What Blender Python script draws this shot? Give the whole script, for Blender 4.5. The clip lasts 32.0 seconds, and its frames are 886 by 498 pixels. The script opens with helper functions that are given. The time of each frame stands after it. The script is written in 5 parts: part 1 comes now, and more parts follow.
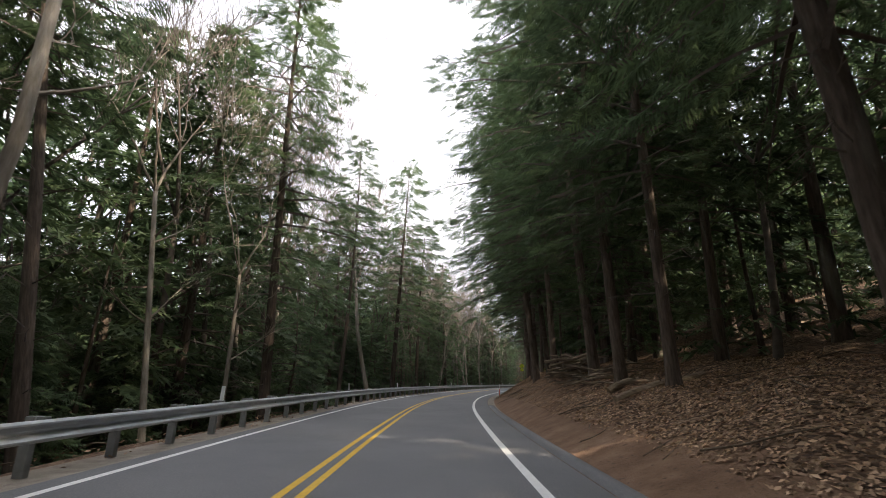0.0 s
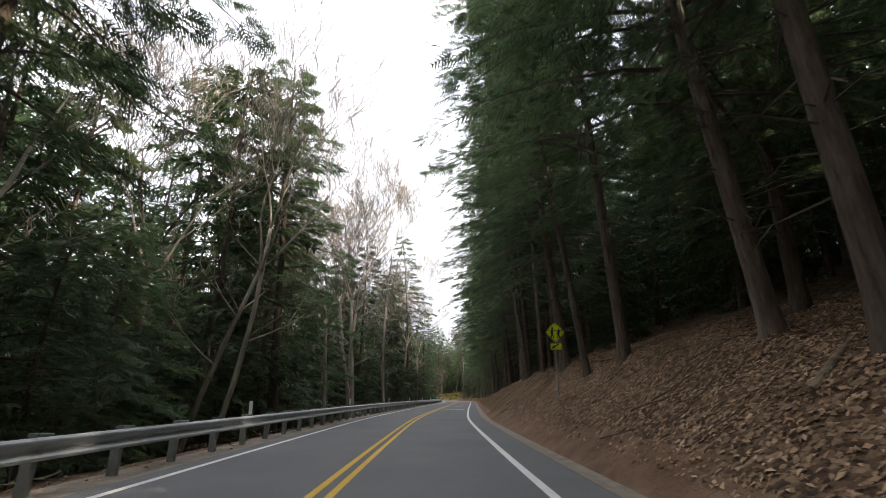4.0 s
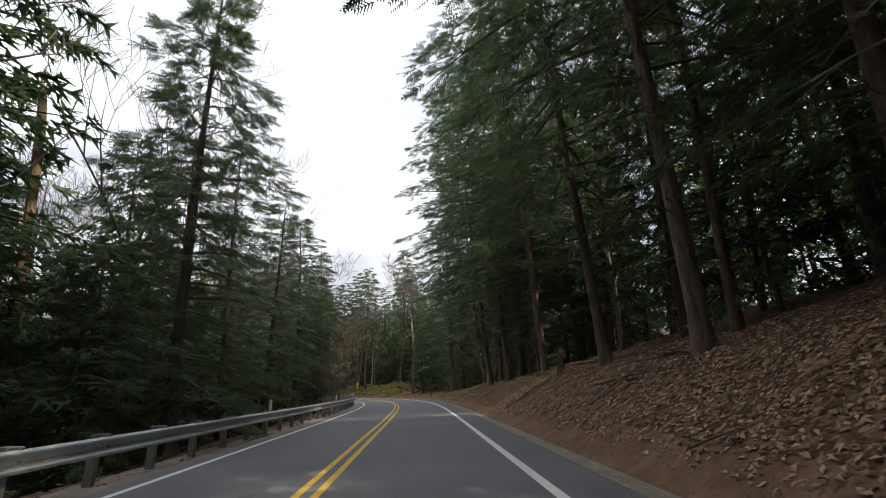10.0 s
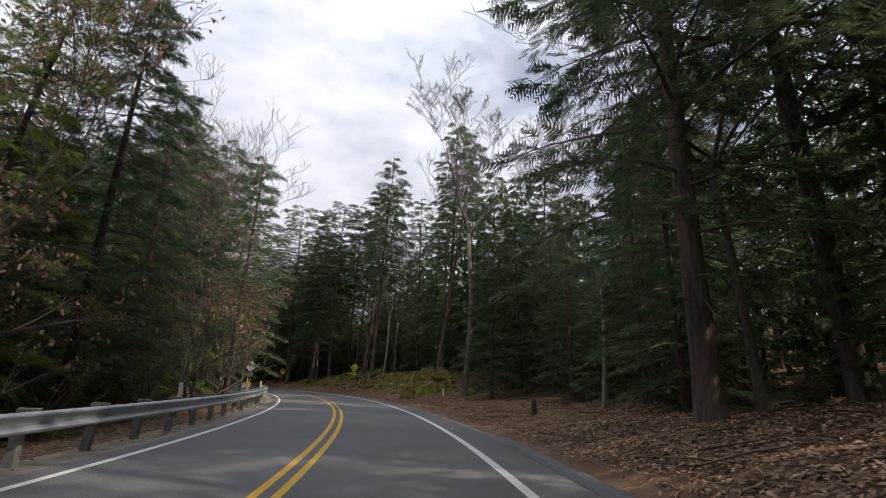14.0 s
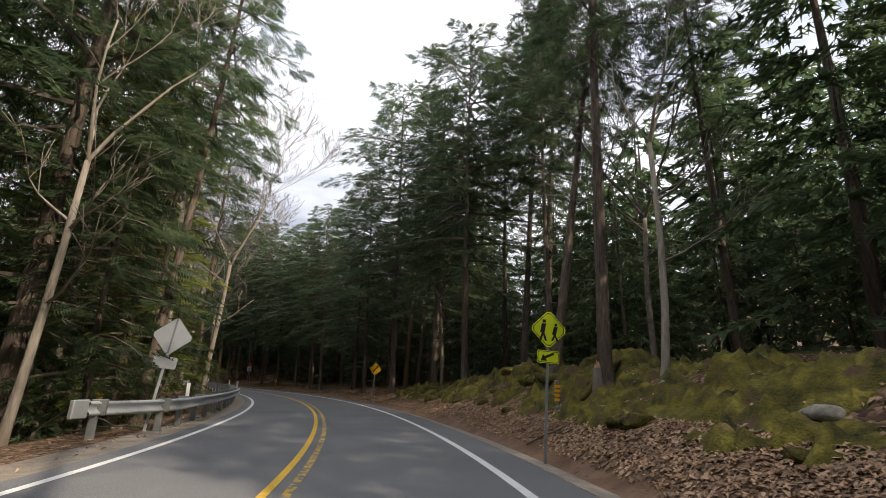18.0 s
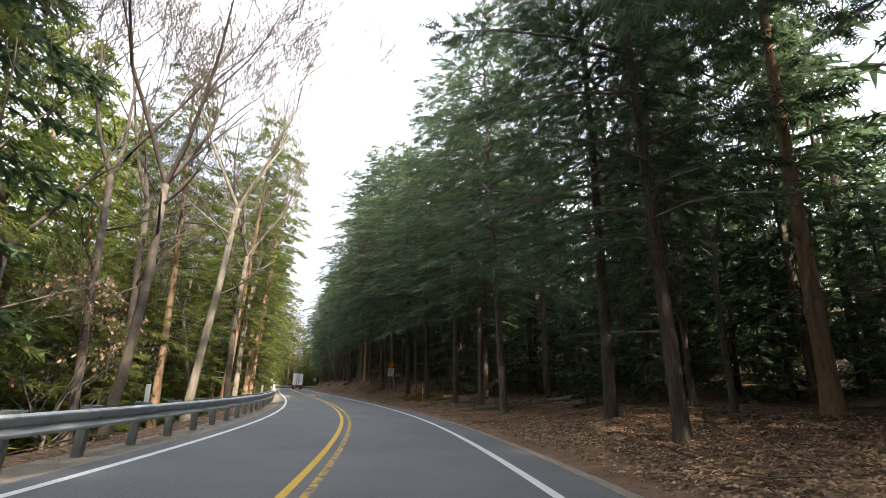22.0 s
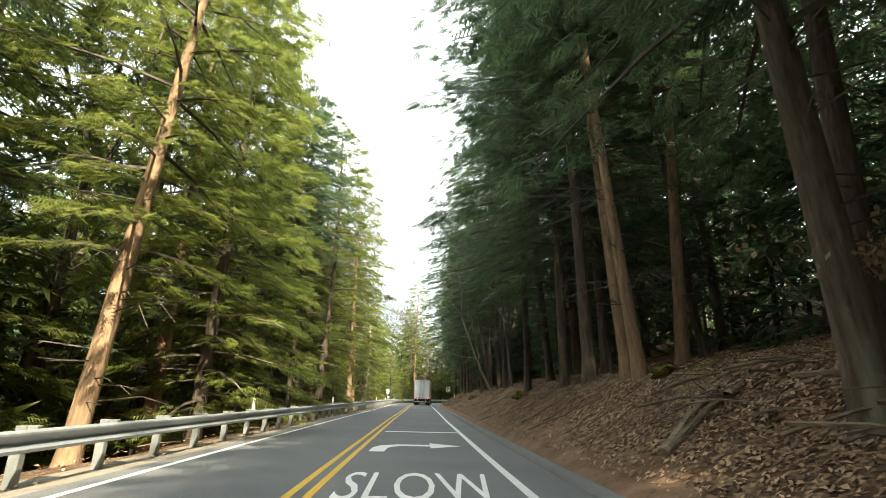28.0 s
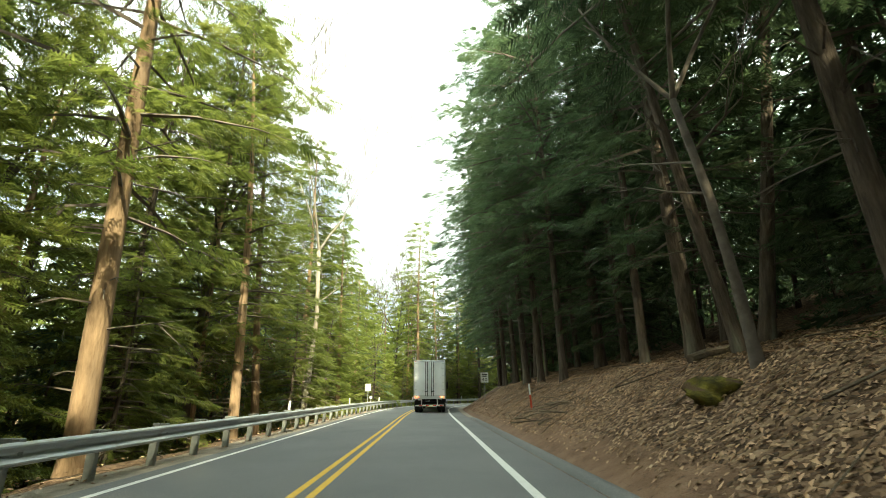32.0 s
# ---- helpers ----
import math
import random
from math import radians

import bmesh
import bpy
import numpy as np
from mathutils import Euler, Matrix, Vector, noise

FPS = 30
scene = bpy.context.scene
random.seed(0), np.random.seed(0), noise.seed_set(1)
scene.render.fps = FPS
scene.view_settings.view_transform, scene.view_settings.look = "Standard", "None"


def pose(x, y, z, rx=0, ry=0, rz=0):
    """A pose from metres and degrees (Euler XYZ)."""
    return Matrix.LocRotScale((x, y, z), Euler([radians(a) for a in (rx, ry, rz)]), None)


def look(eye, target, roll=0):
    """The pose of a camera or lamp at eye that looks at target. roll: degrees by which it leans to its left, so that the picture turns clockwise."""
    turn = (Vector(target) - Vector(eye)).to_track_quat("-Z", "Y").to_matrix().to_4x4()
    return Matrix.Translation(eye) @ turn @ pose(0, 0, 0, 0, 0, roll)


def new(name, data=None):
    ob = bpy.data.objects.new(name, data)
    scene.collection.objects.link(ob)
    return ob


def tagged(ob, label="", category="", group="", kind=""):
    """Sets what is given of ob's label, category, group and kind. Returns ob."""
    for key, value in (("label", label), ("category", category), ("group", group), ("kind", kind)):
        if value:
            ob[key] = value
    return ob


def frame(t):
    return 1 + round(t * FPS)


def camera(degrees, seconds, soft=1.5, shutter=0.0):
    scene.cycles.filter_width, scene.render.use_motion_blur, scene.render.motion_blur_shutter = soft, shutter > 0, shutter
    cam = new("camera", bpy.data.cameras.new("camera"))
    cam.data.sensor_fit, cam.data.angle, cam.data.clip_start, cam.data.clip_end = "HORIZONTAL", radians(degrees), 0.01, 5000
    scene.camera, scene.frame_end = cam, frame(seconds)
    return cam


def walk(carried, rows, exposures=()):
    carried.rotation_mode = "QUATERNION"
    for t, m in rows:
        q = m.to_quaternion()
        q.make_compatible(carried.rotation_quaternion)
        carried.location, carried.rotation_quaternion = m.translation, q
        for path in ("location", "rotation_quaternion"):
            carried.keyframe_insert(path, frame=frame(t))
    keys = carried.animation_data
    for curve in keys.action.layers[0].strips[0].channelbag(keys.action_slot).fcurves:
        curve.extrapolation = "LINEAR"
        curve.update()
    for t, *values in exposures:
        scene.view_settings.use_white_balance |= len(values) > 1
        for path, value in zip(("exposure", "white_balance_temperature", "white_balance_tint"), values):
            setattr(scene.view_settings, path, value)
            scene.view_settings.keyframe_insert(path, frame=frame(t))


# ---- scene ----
cam = camera(87.30, 32.0, soft=0.85, shutter=0.06)
PATH = [
    (0, (0.00, -0.00, 1.44), (0.470, 9.609, 4.172), 1.34),
    (0.5, (0.11, 7.67, 1.38), (0.938, 17.242, 4.163), 1.39),
    (1, (0.54, 15.02, 1.35), (1.674, 24.529, 4.216), 1.13),
    (1.5, (1.18, 22.25, 1.35), (2.531, 31.719, 4.272), 0.83),
    (2, (2.00, 29.40, 1.30), (3.596, 38.828, 4.239), 0.57),
    (2.5, (2.98, 36.53, 1.34), (4.820, 45.896, 4.310), -0.08),
    (3, (4.17, 43.70, 1.35), (6.292, 52.989, 4.377), 0.10),
    (3.5, (5.60, 51.00, 1.27), (8.032, 60.220, 4.299), 0.56),
    (4, (7.17, 58.53, 1.35), (9.627, 67.742, 4.377), 0.42),
    (4.5, (8.83, 66.24, 1.35), (11.372, 75.431, 4.375), 0.30),
    (5, (10.66, 74.01, 1.35), (13.463, 83.123, 4.370), 0.19),
    (5.5, (12.74, 81.67, 1.31), (15.911, 90.663, 4.322), 0.09),
    (6, (15.03, 89.07, 1.32), (18.407, 97.980, 4.365), -0.14),
    (6.5, (17.46, 96.06, 1.34), (20.961, 104.926, 4.346), -0.15),
    (7, (19.82, 102.86, 1.34), (23.373, 111.719, 4.346), -0.55),
    (7.5, (22.10, 109.62, 1.34), (25.642, 118.489, 4.323), -1.33),
    (8, (24.36, 116.37, 1.35), (27.903, 125.244, 4.287), -1.76),
    (8.5, (26.60, 123.05, 1.36), (30.146, 131.927, 4.278), -1.90),
    (9, (28.78, 129.59, 1.38), (32.338, 138.476, 4.276), -2.27),
    (9.5, (30.89, 135.99, 1.36), (34.480, 144.869, 4.232), -2.49),
    (10, (32.98, 142.32, 1.35), (36.567, 151.209, 4.208), -2.40),
    (10.5, (35.16, 148.65, 1.38), (38.752, 157.542, 4.216), -2.37),
    (11, (37.34, 154.98, 1.44), (40.930, 163.880, 4.262), -2.51),
    (11.5, (39.42, 161.24, 1.32), (43.002, 170.143, 4.140), -2.45),
    (12, (41.42, 167.30, 1.34), (44.921, 176.225, 4.175), -2.31),
    (12.5, (43.32, 173.27, 1.39), (46.630, 182.277, 4.207), -1.09),
    (13, (45.12, 179.12, 1.46), (48.180, 188.229, 4.226), -0.19),
    (13.5, (46.71, 184.82, 1.39), (49.509, 194.008, 4.183), 0.74),
    (14, (48.06, 190.44, 1.36), (50.543, 199.714, 4.148), 1.91),
    (14.5, (49.10, 195.80, 1.37), (51.192, 205.174, 4.164), 2.09),
    (15, (49.80, 200.80, 1.36), (51.471, 210.249, 4.183), 1.87),
    (15.5, (50.33, 205.82, 1.38), (51.666, 215.333, 4.145), 2.06),
    (16, (50.68, 210.68, 1.35), (51.671, 220.235, 4.143), 1.85),
    (16.5, (50.86, 215.36, 1.35), (51.540, 224.937, 4.162), 1.70),
    (17, (50.89, 219.89, 1.35), (51.261, 229.482, 4.169), 1.63),
    (17.5, (50.77, 224.33, 1.35), (50.776, 233.930, 4.166), 1.62),
    (18, (50.45, 228.70, 1.39), (49.975, 238.284, 4.202), 2.11),
    (18.5, (49.86, 232.93, 1.35), (48.921, 242.477, 4.173), 2.28),
    (19, (49.07, 237.17, 1.36), (47.688, 246.665, 4.180), 2.15),
    (19.5, (48.08, 241.52, 1.37), (46.226, 250.931, 4.204), 2.26),
    (20, (46.90, 245.77, 1.38), (44.595, 255.079, 4.214), 2.43),
    (20.5, (45.55, 249.97, 1.39), (42.786, 259.144, 4.248), 2.59),
    (21, (43.99, 254.27, 1.36), (40.808, 263.297, 4.256), 2.74),
    (21.5, (42.24, 258.54, 1.31), (38.678, 267.419, 4.208), 2.79),
    (22, (40.34, 262.66, 1.28), (36.440, 271.399, 4.178), 2.13),
    (22.5, (38.08, 266.89, 1.35), (33.838, 275.468, 4.258), 2.21),
    (23, (35.62, 271.08, 1.33), (31.031, 279.484, 4.228), 2.10),
    (23.5, (33.10, 275.06, 1.34), (28.250, 283.308, 4.261), 2.13),
    (24, (30.55, 278.82, 1.36), (25.483, 286.938, 4.274), 2.21),
    (24.5, (27.97, 282.44, 1.36), (22.721, 290.439, 4.256), 2.27),
    (25, (25.36, 285.96, 1.35), (19.920, 293.835, 4.265), 2.26),
    (25.5, (22.62, 289.47, 1.33), (16.980, 297.170, 4.295), 2.04),
    (26, (19.82, 292.90, 1.35), (14.055, 300.502, 4.348), 1.92),
    (26.5, (16.94, 296.29, 1.35), (11.044, 303.782, 4.371), 1.88),
    (27, (13.95, 299.67, 1.35), (7.903, 307.031, 4.392), 1.92),
    (27.5, (10.82, 303.07, 1.33), (4.659, 310.321, 4.386), 2.03),
    (28, (7.64, 306.55, 1.34), (1.454, 313.795, 4.385), 1.45),
    (28.5, (4.41, 310.05, 1.37), (-1.802, 317.272, 4.407), 1.22),
    (29, (1.06, 313.67, 1.40), (-5.214, 320.854, 4.410), 0.72),
    (29.5, (-2.44, 317.48, 1.37), (-8.761, 324.629, 4.358), 0.74),
    (30, (-6.02, 321.33, 1.38), (-12.305, 328.515, 4.374), 0.33),
    (30.5, (-9.70, 325.31, 1.36), (-15.931, 332.546, 4.328), -0.09),
    (31, (-13.42, 329.31, 1.37), (-19.606, 336.580, 4.328), -0.40),
    (31.5, (-17.16, 333.46, 1.39), (-23.367, 340.715, 4.356), -0.90),
    (32, (-20.95, 337.78, 1.35), (-27.198, 344.988, 4.353), -0.38),
]
EXPOSURES = [(0, 1.15, 6450, 14), (3.5, 1.1, 6450, 12), (6, 0.5, 6450, 10), (8, 0.45, 6450, 10), (10, 0.35, 6350, 11), (12, 0.1, 6300, 13), (14, -0.18, 6200, 14), (15.5, -0.2, 6250, 14), (18, 0.35, 6350, 13), (20, 1.05, 6250, 11), (24, 1.55, 6050, 11), (26, 1.7, 6200, 7), (28, 1.82, 6500, 0), (30, 2.02, 6700, -7), (32, 1.72, 6850, -13)]
walk(cam, [(t, look(eye, target, roll)) for t, eye, target, roll in PATH], EXPOSURES)
# the lane's line in the plan
ROAD = [(-2.31, -39.91), (-1.21, -20.00), (-0.21, -0.00), (0.59, 14.89), (1.83, 29.40), (4.03, 44.01), (7.30, 58.72), (11.14, 73.82), (15.24, 88.62), (19.76, 102.71), (24.28, 116.31), (28.69, 129.40), (33.02, 142.29), (37.26, 154.88), (41.35, 167.08), (45.06, 178.88), (47.98, 190.08), (49.97, 200.59), (50.97, 210.40), (51.18, 219.70), (50.69, 228.61), (49.40, 237.32), (47.21, 245.93), (44.31, 254.44), (40.61, 262.96), (36.10, 271.26), (31.09, 279.07), (25.68, 286.26), (19.97, 293.06), (13.95, 299.84), (7.61, 306.71), (0.87, 313.87), (-6.16, 321.44), (-13.57, 329.44), (-21.05, 337.65), (-34.60, 352.40), (-48.10, 367.20), (-57.60, 378.70), (-63.70, 389.10), (-67.20, 400.60), (-67.30, 412.60), (-64.30, 427.30), (-58.30, 446.30), (-49.30, 475.00), (-37.30, 513.10)]

# ---- world, sun ----
SUN_AZ, SUN_EL = 123.0, 39.0   # the sun's bearing, clockwise from +y, and its height, in degrees
sun_data = bpy.data.lights.new("sun", "SUN")
sun_data.energy, sun_data.angle, sun_data.color = 5.0, radians(0.8), (1.0, 0.86, 0.66)
sun = new("sun", sun_data)
sun.rotation_euler = (radians(90 - SUN_EL), 0, radians(180 - SUN_AZ))

world = bpy.data.worlds.new("overcast_sky")
scene.world = world
world.use_nodes = True
wn, wl = world.node_tree.nodes, world.node_tree.links
wn.clear()
sky = wn.new("ShaderNodeTexSky")
sky.sky_type, sky.sun_disc = "NISHITA", False
sky.sun_elevation, sky.sun_rotation = radians(SUN_EL), radians(SUN_AZ)
coord = wn.new("ShaderNodeTexCoord")
wmap = wn.new("ShaderNodeMapping")
wmap.inputs["Scale"].default_value = (1.0, 1.0, 2.2)
clouds = wn.new("ShaderNodeTexNoise")
clouds.inputs["Scale"].default_value, clouds.inputs["Detail"].default_value = 2.4, 6
clouds.inputs["Roughness"].default_value = 0.55
ramp = wn.new("ShaderNodeValToRGB")
ramp.color_ramp.elements[0].position, ramp.color_ramp.elements[0].color = 0.34, (0.50, 0.54, 0.62, 1)
ramp.color_ramp.elements[1].position, ramp.color_ramp.elements[1].color = 0.62, (1.10, 1.11, 1.13, 1)
cover = wn.new("ShaderNodeValToRGB")
cover.color_ramp.elements[0].position, cover.color_ramp.elements[0].color = 0.30, (0.72, 0.72, 0.72, 1)
cover.color_ramp.elements[1].position, cover.color_ramp.elements[1].color = 0.45, (0.97, 0.97, 0.97, 1)
skymul = wn.new("ShaderNodeVectorMath")
skymul.operation = "SCALE"
skymul.inputs["Scale"].default_value = 0.08
mixw = wn.new("ShaderNodeMix")
mixw.data_type = "RGBA"
back = wn.new("ShaderNodeBackground")
back.inputs["Strength"].default_value = 1.0
wout = wn.new("ShaderNodeOutputWorld")
wl.new(coord.outputs["Generated"], wmap.inputs["Vector"])
wl.new(wmap.outputs[0], clouds.inputs["Vector"])
wl.new(clouds.outputs["Fac"], ramp.inputs[0])
wl.new(clouds.outputs["Fac"], cover.inputs[0])
wl.new(sky.outputs[0], skymul.inputs[0])
wl.new(cover.outputs[0], mixw.inputs[0])
wl.new(skymul.outputs[0], mixw.inputs[6])
wl.new(ramp.outputs[0], mixw.inputs[7])
wl.new(mixw.outputs[2], back.inputs["Color"])
# a clouded sky is about three times as bright overhead as at the horizon
split = wn.new("ShaderNodeSeparateXYZ")
rise = wn.new("ShaderNodeMapRange")
rise.inputs["To Min"].default_value, rise.inputs["To Max"].default_value = 0.50, 1.75
wl.new(coord.outputs["Generated"], split.inputs[0])
wl.new(split.outputs["Z"], rise.inputs["Value"])
wl.new(rise.outputs[0], back.inputs["Strength"])
wl.new(back.outputs[0], wout.inputs["Surface"])


# ---- materials ----
def material(name, stops, scale=4.0, rough=0.8, metal=0.0, bump=0.0, bump_scale=40.0, stretch=(1, 1, 1), vary=0.0,
             island=0.0, through_light=0.0, spots=None, coords="Object", detail=6, spec=0.3):
    """A procedural material: a noise ramp at one scale, fine grain at another, and optional spread from piece to piece."""
    m = bpy.data.materials.new(name)
    m.use_nodes = True
    n, l = m.node_tree.nodes, m.node_tree.links
    b = n["Principled BSDF"]
    out = n["Material Output"]
    tc = n.new("ShaderNodeTexCoord")
    mp = n.new("ShaderNodeMapping")
    mp.inputs["Scale"].default_value = stretch
    src = tc.outputs[coords]
    l.new(src, mp.inputs["Vector"])
    nz = n.new("ShaderNodeTexNoise")
    nz.inputs["Scale"].default_value, nz.inputs["Detail"].default_value = scale, detail
    nz.inputs["Roughness"].default_value = 0.62
    l.new(mp.outputs[0], nz.inputs["Vector"])
    rp = n.new("ShaderNodeValToRGB")
    els = rp.color_ramp.elements
    while len(els) < len(stops):
        els.new(0.5)
    for e, (p, c) in zip(els, stops):
        e.position, e.color = p, (*c, 1)
    l.new(nz.outputs["Fac"], rp.inputs[0])
    colour = rp.outputs[0]
    if spots:
        sc, lo, hi, c = spots
        n2 = n.new("ShaderNodeTexNoise")
        n2.inputs["Scale"].default_value, n2.inputs["Detail"].default_value = sc, 4
        l.new(mp.outputs[0], n2.inputs["Vector"])
        r2 = n.new("ShaderNodeMapRange")
        r2.inputs["From Min"].default_value, r2.inputs["From Max"].default_value = lo, hi
        l.new(n2.outputs["Fac"], r2.inputs["Value"])
        mx = n.new("ShaderNodeMix")
        mx.data_type = "RGBA"
        mx.inputs[7].default_value = (*c, 1)
        l.new(r2.outputs[0], mx.inputs[0])
        l.new(colour, mx.inputs[6])
        colour = mx.outputs[2]
    for amount, node, socket in ((vary, "ShaderNodeObjectInfo", "Random"), (island, "ShaderNodeNewGeometry", "Random Per Island")):
        if amount:
            g = n.new(node)
            r = n.new("ShaderNodeMapRange")
            r.inputs["To Min"].default_value, r.inputs["To Max"].default_value = 1 - amount, 1 + amount
            l.new(g.outputs[socket], r.inputs["Value"])
            v = n.new("ShaderNodeHueSaturation")
            l.new(r.outputs[0], v.inputs["Value"])
            l.new(colour, v.inputs["Color"])
            colour = v.outputs[0]
    l.new(colour, b.inputs["Base Color"])
    b.inputs["Roughness"].default_value, b.inputs["Metallic"].default_value = rough, metal
    b.inputs["Specular IOR Level"].default_value = spec
    if bump:
        n3 = n.new("ShaderNodeTexNoise")
        n3.inputs["Scale"].default_value, n3.inputs["Detail"].default_value = bump_scale, 5
        l.new(mp.outputs[0], n3.inputs["Vector"])
        bp = n.new("ShaderNodeBump")
        bp.inputs["Strength"].default_value, bp.inputs["Distance"].default_value = bump, 0.05
        l.new(n3.outputs["Fac"], bp.inputs["Height"])
        l.new(bp.outputs[0], b.inputs["Normal"])
    if through_light:
        tr = n.new("ShaderNodeBsdfTranslucent")
        l.new(colour, tr.inputs["Color"])
        ms = n.new("ShaderNodeMixShader")
        ms.inputs[0].default_value = through_light
        l.new(b.outputs[0], ms.inputs[1])
        l.new(tr.outputs[0], ms.inputs[2])
        l.new(ms.outputs[0], out.inputs["Surface"])
    return m


M_ASPHALT = material("asphalt", [(0.3, (0.105, 0.106, 0.11)), (0.7, (0.15, 0.15, 0.153))], 0.35, 0.82, bump=0.25, bump_scale=90,
                     stretch=(1, 1, 1), spots=(38, 0.5, 0.72, (0.21, 0.21, 0.205)))
M_SHOULDER = material("gravel_shoulder", [(0.3, (0.17, 0.14, 0.11)), (0.7, (0.30, 0.26, 0.21))], 2.5, 0.95, bump=0.6, bump_scale=35, spots=(60, 0.55, 0.7, (0.36, 0.33, 0.29)))
M_YELLOW = material("yellow_road_paint", [(0.3, (0.55, 0.33, 0.03)), (0.7, (0.68, 0.43, 0.05))], 6, 0.7, spots=(30, 0.62, 0.75, (0.22, 0.18, 0.12)))
M_YELLOW_WORN = material("worn_yellow_road_paint", [(0.3, (0.42, 0.27, 0.05)), (0.7, (0.60, 0.38, 0.05))], 5, 0.75, spots=(7, 0.44, 0.56, (0.15, 0.145, 0.135)))
M_WHITE = material("white_road_paint", [(0.3, (0.60, 0.60, 0.58)), (0.7, (0.74, 0.74, 0.72))], 6, 0.7, spots=(25, 0.62, 0.75, (0.24, 0.24, 0.24)))
def litter_material():
    """Brown leaf litter: a mosaic of leaf-sized flakes, each of its own shade, over damp dark mould in patches."""
    m = material("leaf_litter", [(0.28, (0.046, 0.026, 0.015)), (0.48, (0.105, 0.061, 0.035)), (0.66, (0.19, 0.118, 0.071)), (0.8, (0.26, 0.175, 0.112))], 3.2, 0.95, spots=(0.5, 0.5, 0.75, (0.085, 0.05, 0.03)), detail=10)
    n, l = m.node_tree.nodes, m.node_tree.links
    b = n["Principled BSDF"]
    under = b.inputs["Base Color"].links[0].from_socket
    tc = n.new("ShaderNodeTexCoord")
    wob = n.new("ShaderNodeTexNoise")
    wob.inputs["Scale"].default_value = 9
    add = n.new("ShaderNodeVectorMath")
    add.operation = "MULTIPLY_ADD"
    add.inputs[1].default_value = (0.09, 0.09, 0.09)
    l.new(tc.outputs["Object"], wob.inputs["Vector"])
    l.new(wob.outputs["Color"], add.inputs[0])
    l.new(tc.outputs["Object"], add.inputs[2])
    cell = n.new("ShaderNodeTexVoronoi")
    cell.inputs["Scale"].default_value = 10.5
    l.new(add.outputs[0], cell.inputs["Vector"])
    sep = n.new("ShaderNodeSeparateColor")
    l.new(cell.outputs["Color"], sep.inputs[0])
    shade = n.new("ShaderNodeValToRGB")
    els = shade.color_ramp.elements
    els.new(0.45), els.new(0.78)
    for e, (p, c) in zip(els, ((0.0, (0.032, 0.019, 0.012)), (0.42, (0.10, 0.058, 0.034)), (0.74, (0.22, 0.138, 0.084)), (1.0, (0.36, 0.255, 0.17)))):
        e.position, e.color = p, (*c, 1)
    l.new(sep.outputs[0], shade.inputs[0])
    mx = n.new("ShaderNodeMix")
    mx.data_type = "RGBA"
    mx.inputs[0].default_value = 0.68
    l.new(under, mx.inputs[6])
    l.new(shade.outputs[0], mx.inputs[7])
    l.new(mx.outputs[2], b.inputs["Base Color"])
    up = n.new("ShaderNodeMath")
    up.operation = "MULTIPLY_ADD"
    up.inputs[1].default_value = -1.2
    l.new(cell.outputs["Distance"], up.inputs[0])
    l.new(sep.outputs[1], up.inputs[2])
    bp = n.new("ShaderNodeBump")
    bp.inputs["Strength"].default_value, bp.inputs["Distance"].default_value = 0.9, 0.045
    l.new(up.outputs[0], bp.inputs["Height"])
    l.new(bp.outputs[0], b.inputs["Normal"])
    return m


M_LITTER = litter_material()
M_DIRT = material("bare_reddish_dirt", [(0.3, (0.115, 0.066, 0.040)), (0.55, (0.185, 0.112, 0.070)), (0.8, (0.26, 0.175, 0.12))], 1.3, 0.95, bump=0.7, bump_scale=25, spots=(9, 0.6, 0.72, (0.08, 0.05, 0.035)), detail=9)
M_MOSS = material("moss", [(0.32, (0.028, 0.025, 0.008)), (0.5, (0.096, 0.084, 0.014)), (0.68, (0.205, 0.172, 0.028))], 2.2, 0.95, bump=1.0, bump_scale=22, spots=(1.6, 0.57, 0.66, (0.095, 0.058, 0.034)), detail=9)
M_LEAF = material("fallen_leaf", [(0.3, (0.20, 0.118, 0.068)), (0.6, (0.37, 0.245, 0.155)), (0.8, (0.52, 0.385, 0.27))], 1.2, 0.75, island=0.5)
M_BARK = material("hemlock_bark", [(0.3, (0.050, 0.037, 0.028)), (0.6, (0.115, 0.088, 0.069)), (0.8, (0.18, 0.148, 0.12))], 5, 0.95, bump=1.0, bump_scale=9,
                  stretch=(2.2, 2.2, 0.35), vary=0.3, spots=(0.8, 0.55, 0.7, (0.20, 0.19, 0.15)))
M_PALEBARK = material("pale_grey_bark", [(0.3, (0.15, 0.128, 0.10)), (0.6, (0.26, 0.228, 0.185)), (0.8, (0.37, 0.335, 0.28))], 4, 0.92, bump=0.7, bump_scale=10,
                      stretch=(2, 2, 0.4), vary=0.22, spots=(1.2, 0.5, 0.68, (0.15, 0.12, 0.09)))
M_TANBARK = material("tan_flaking_bark", [(0.3, (0.16, 0.103, 0.062)), (0.6, (0.32, 0.212, 0.13)), (0.8, (0.43, 0.31, 0.205))], 4, 0.92, bump=0.8, bump_scale=10,
                     stretch=(2, 2, 0.4), vary=0.15, spots=(1.0, 0.52, 0.7, (0.17, 0.12, 0.085)))
M_TWIG = material("twig", [(0.3, (0.075, 0.060, 0.050)), (0.7, (0.17, 0.142, 0.12))], 3, 0.9, vary=0.25)
M_NEEDLE = material("hemlock_needles", [(0.3, (0.062, 0.098, 0.054)), (0.55, (0.108, 0.154, 0.074)), (0.8, (0.170, 0.205, 0.088))], 0.5, 0.55, vary=0.3, island=0.35,
                    through_light=0.5)
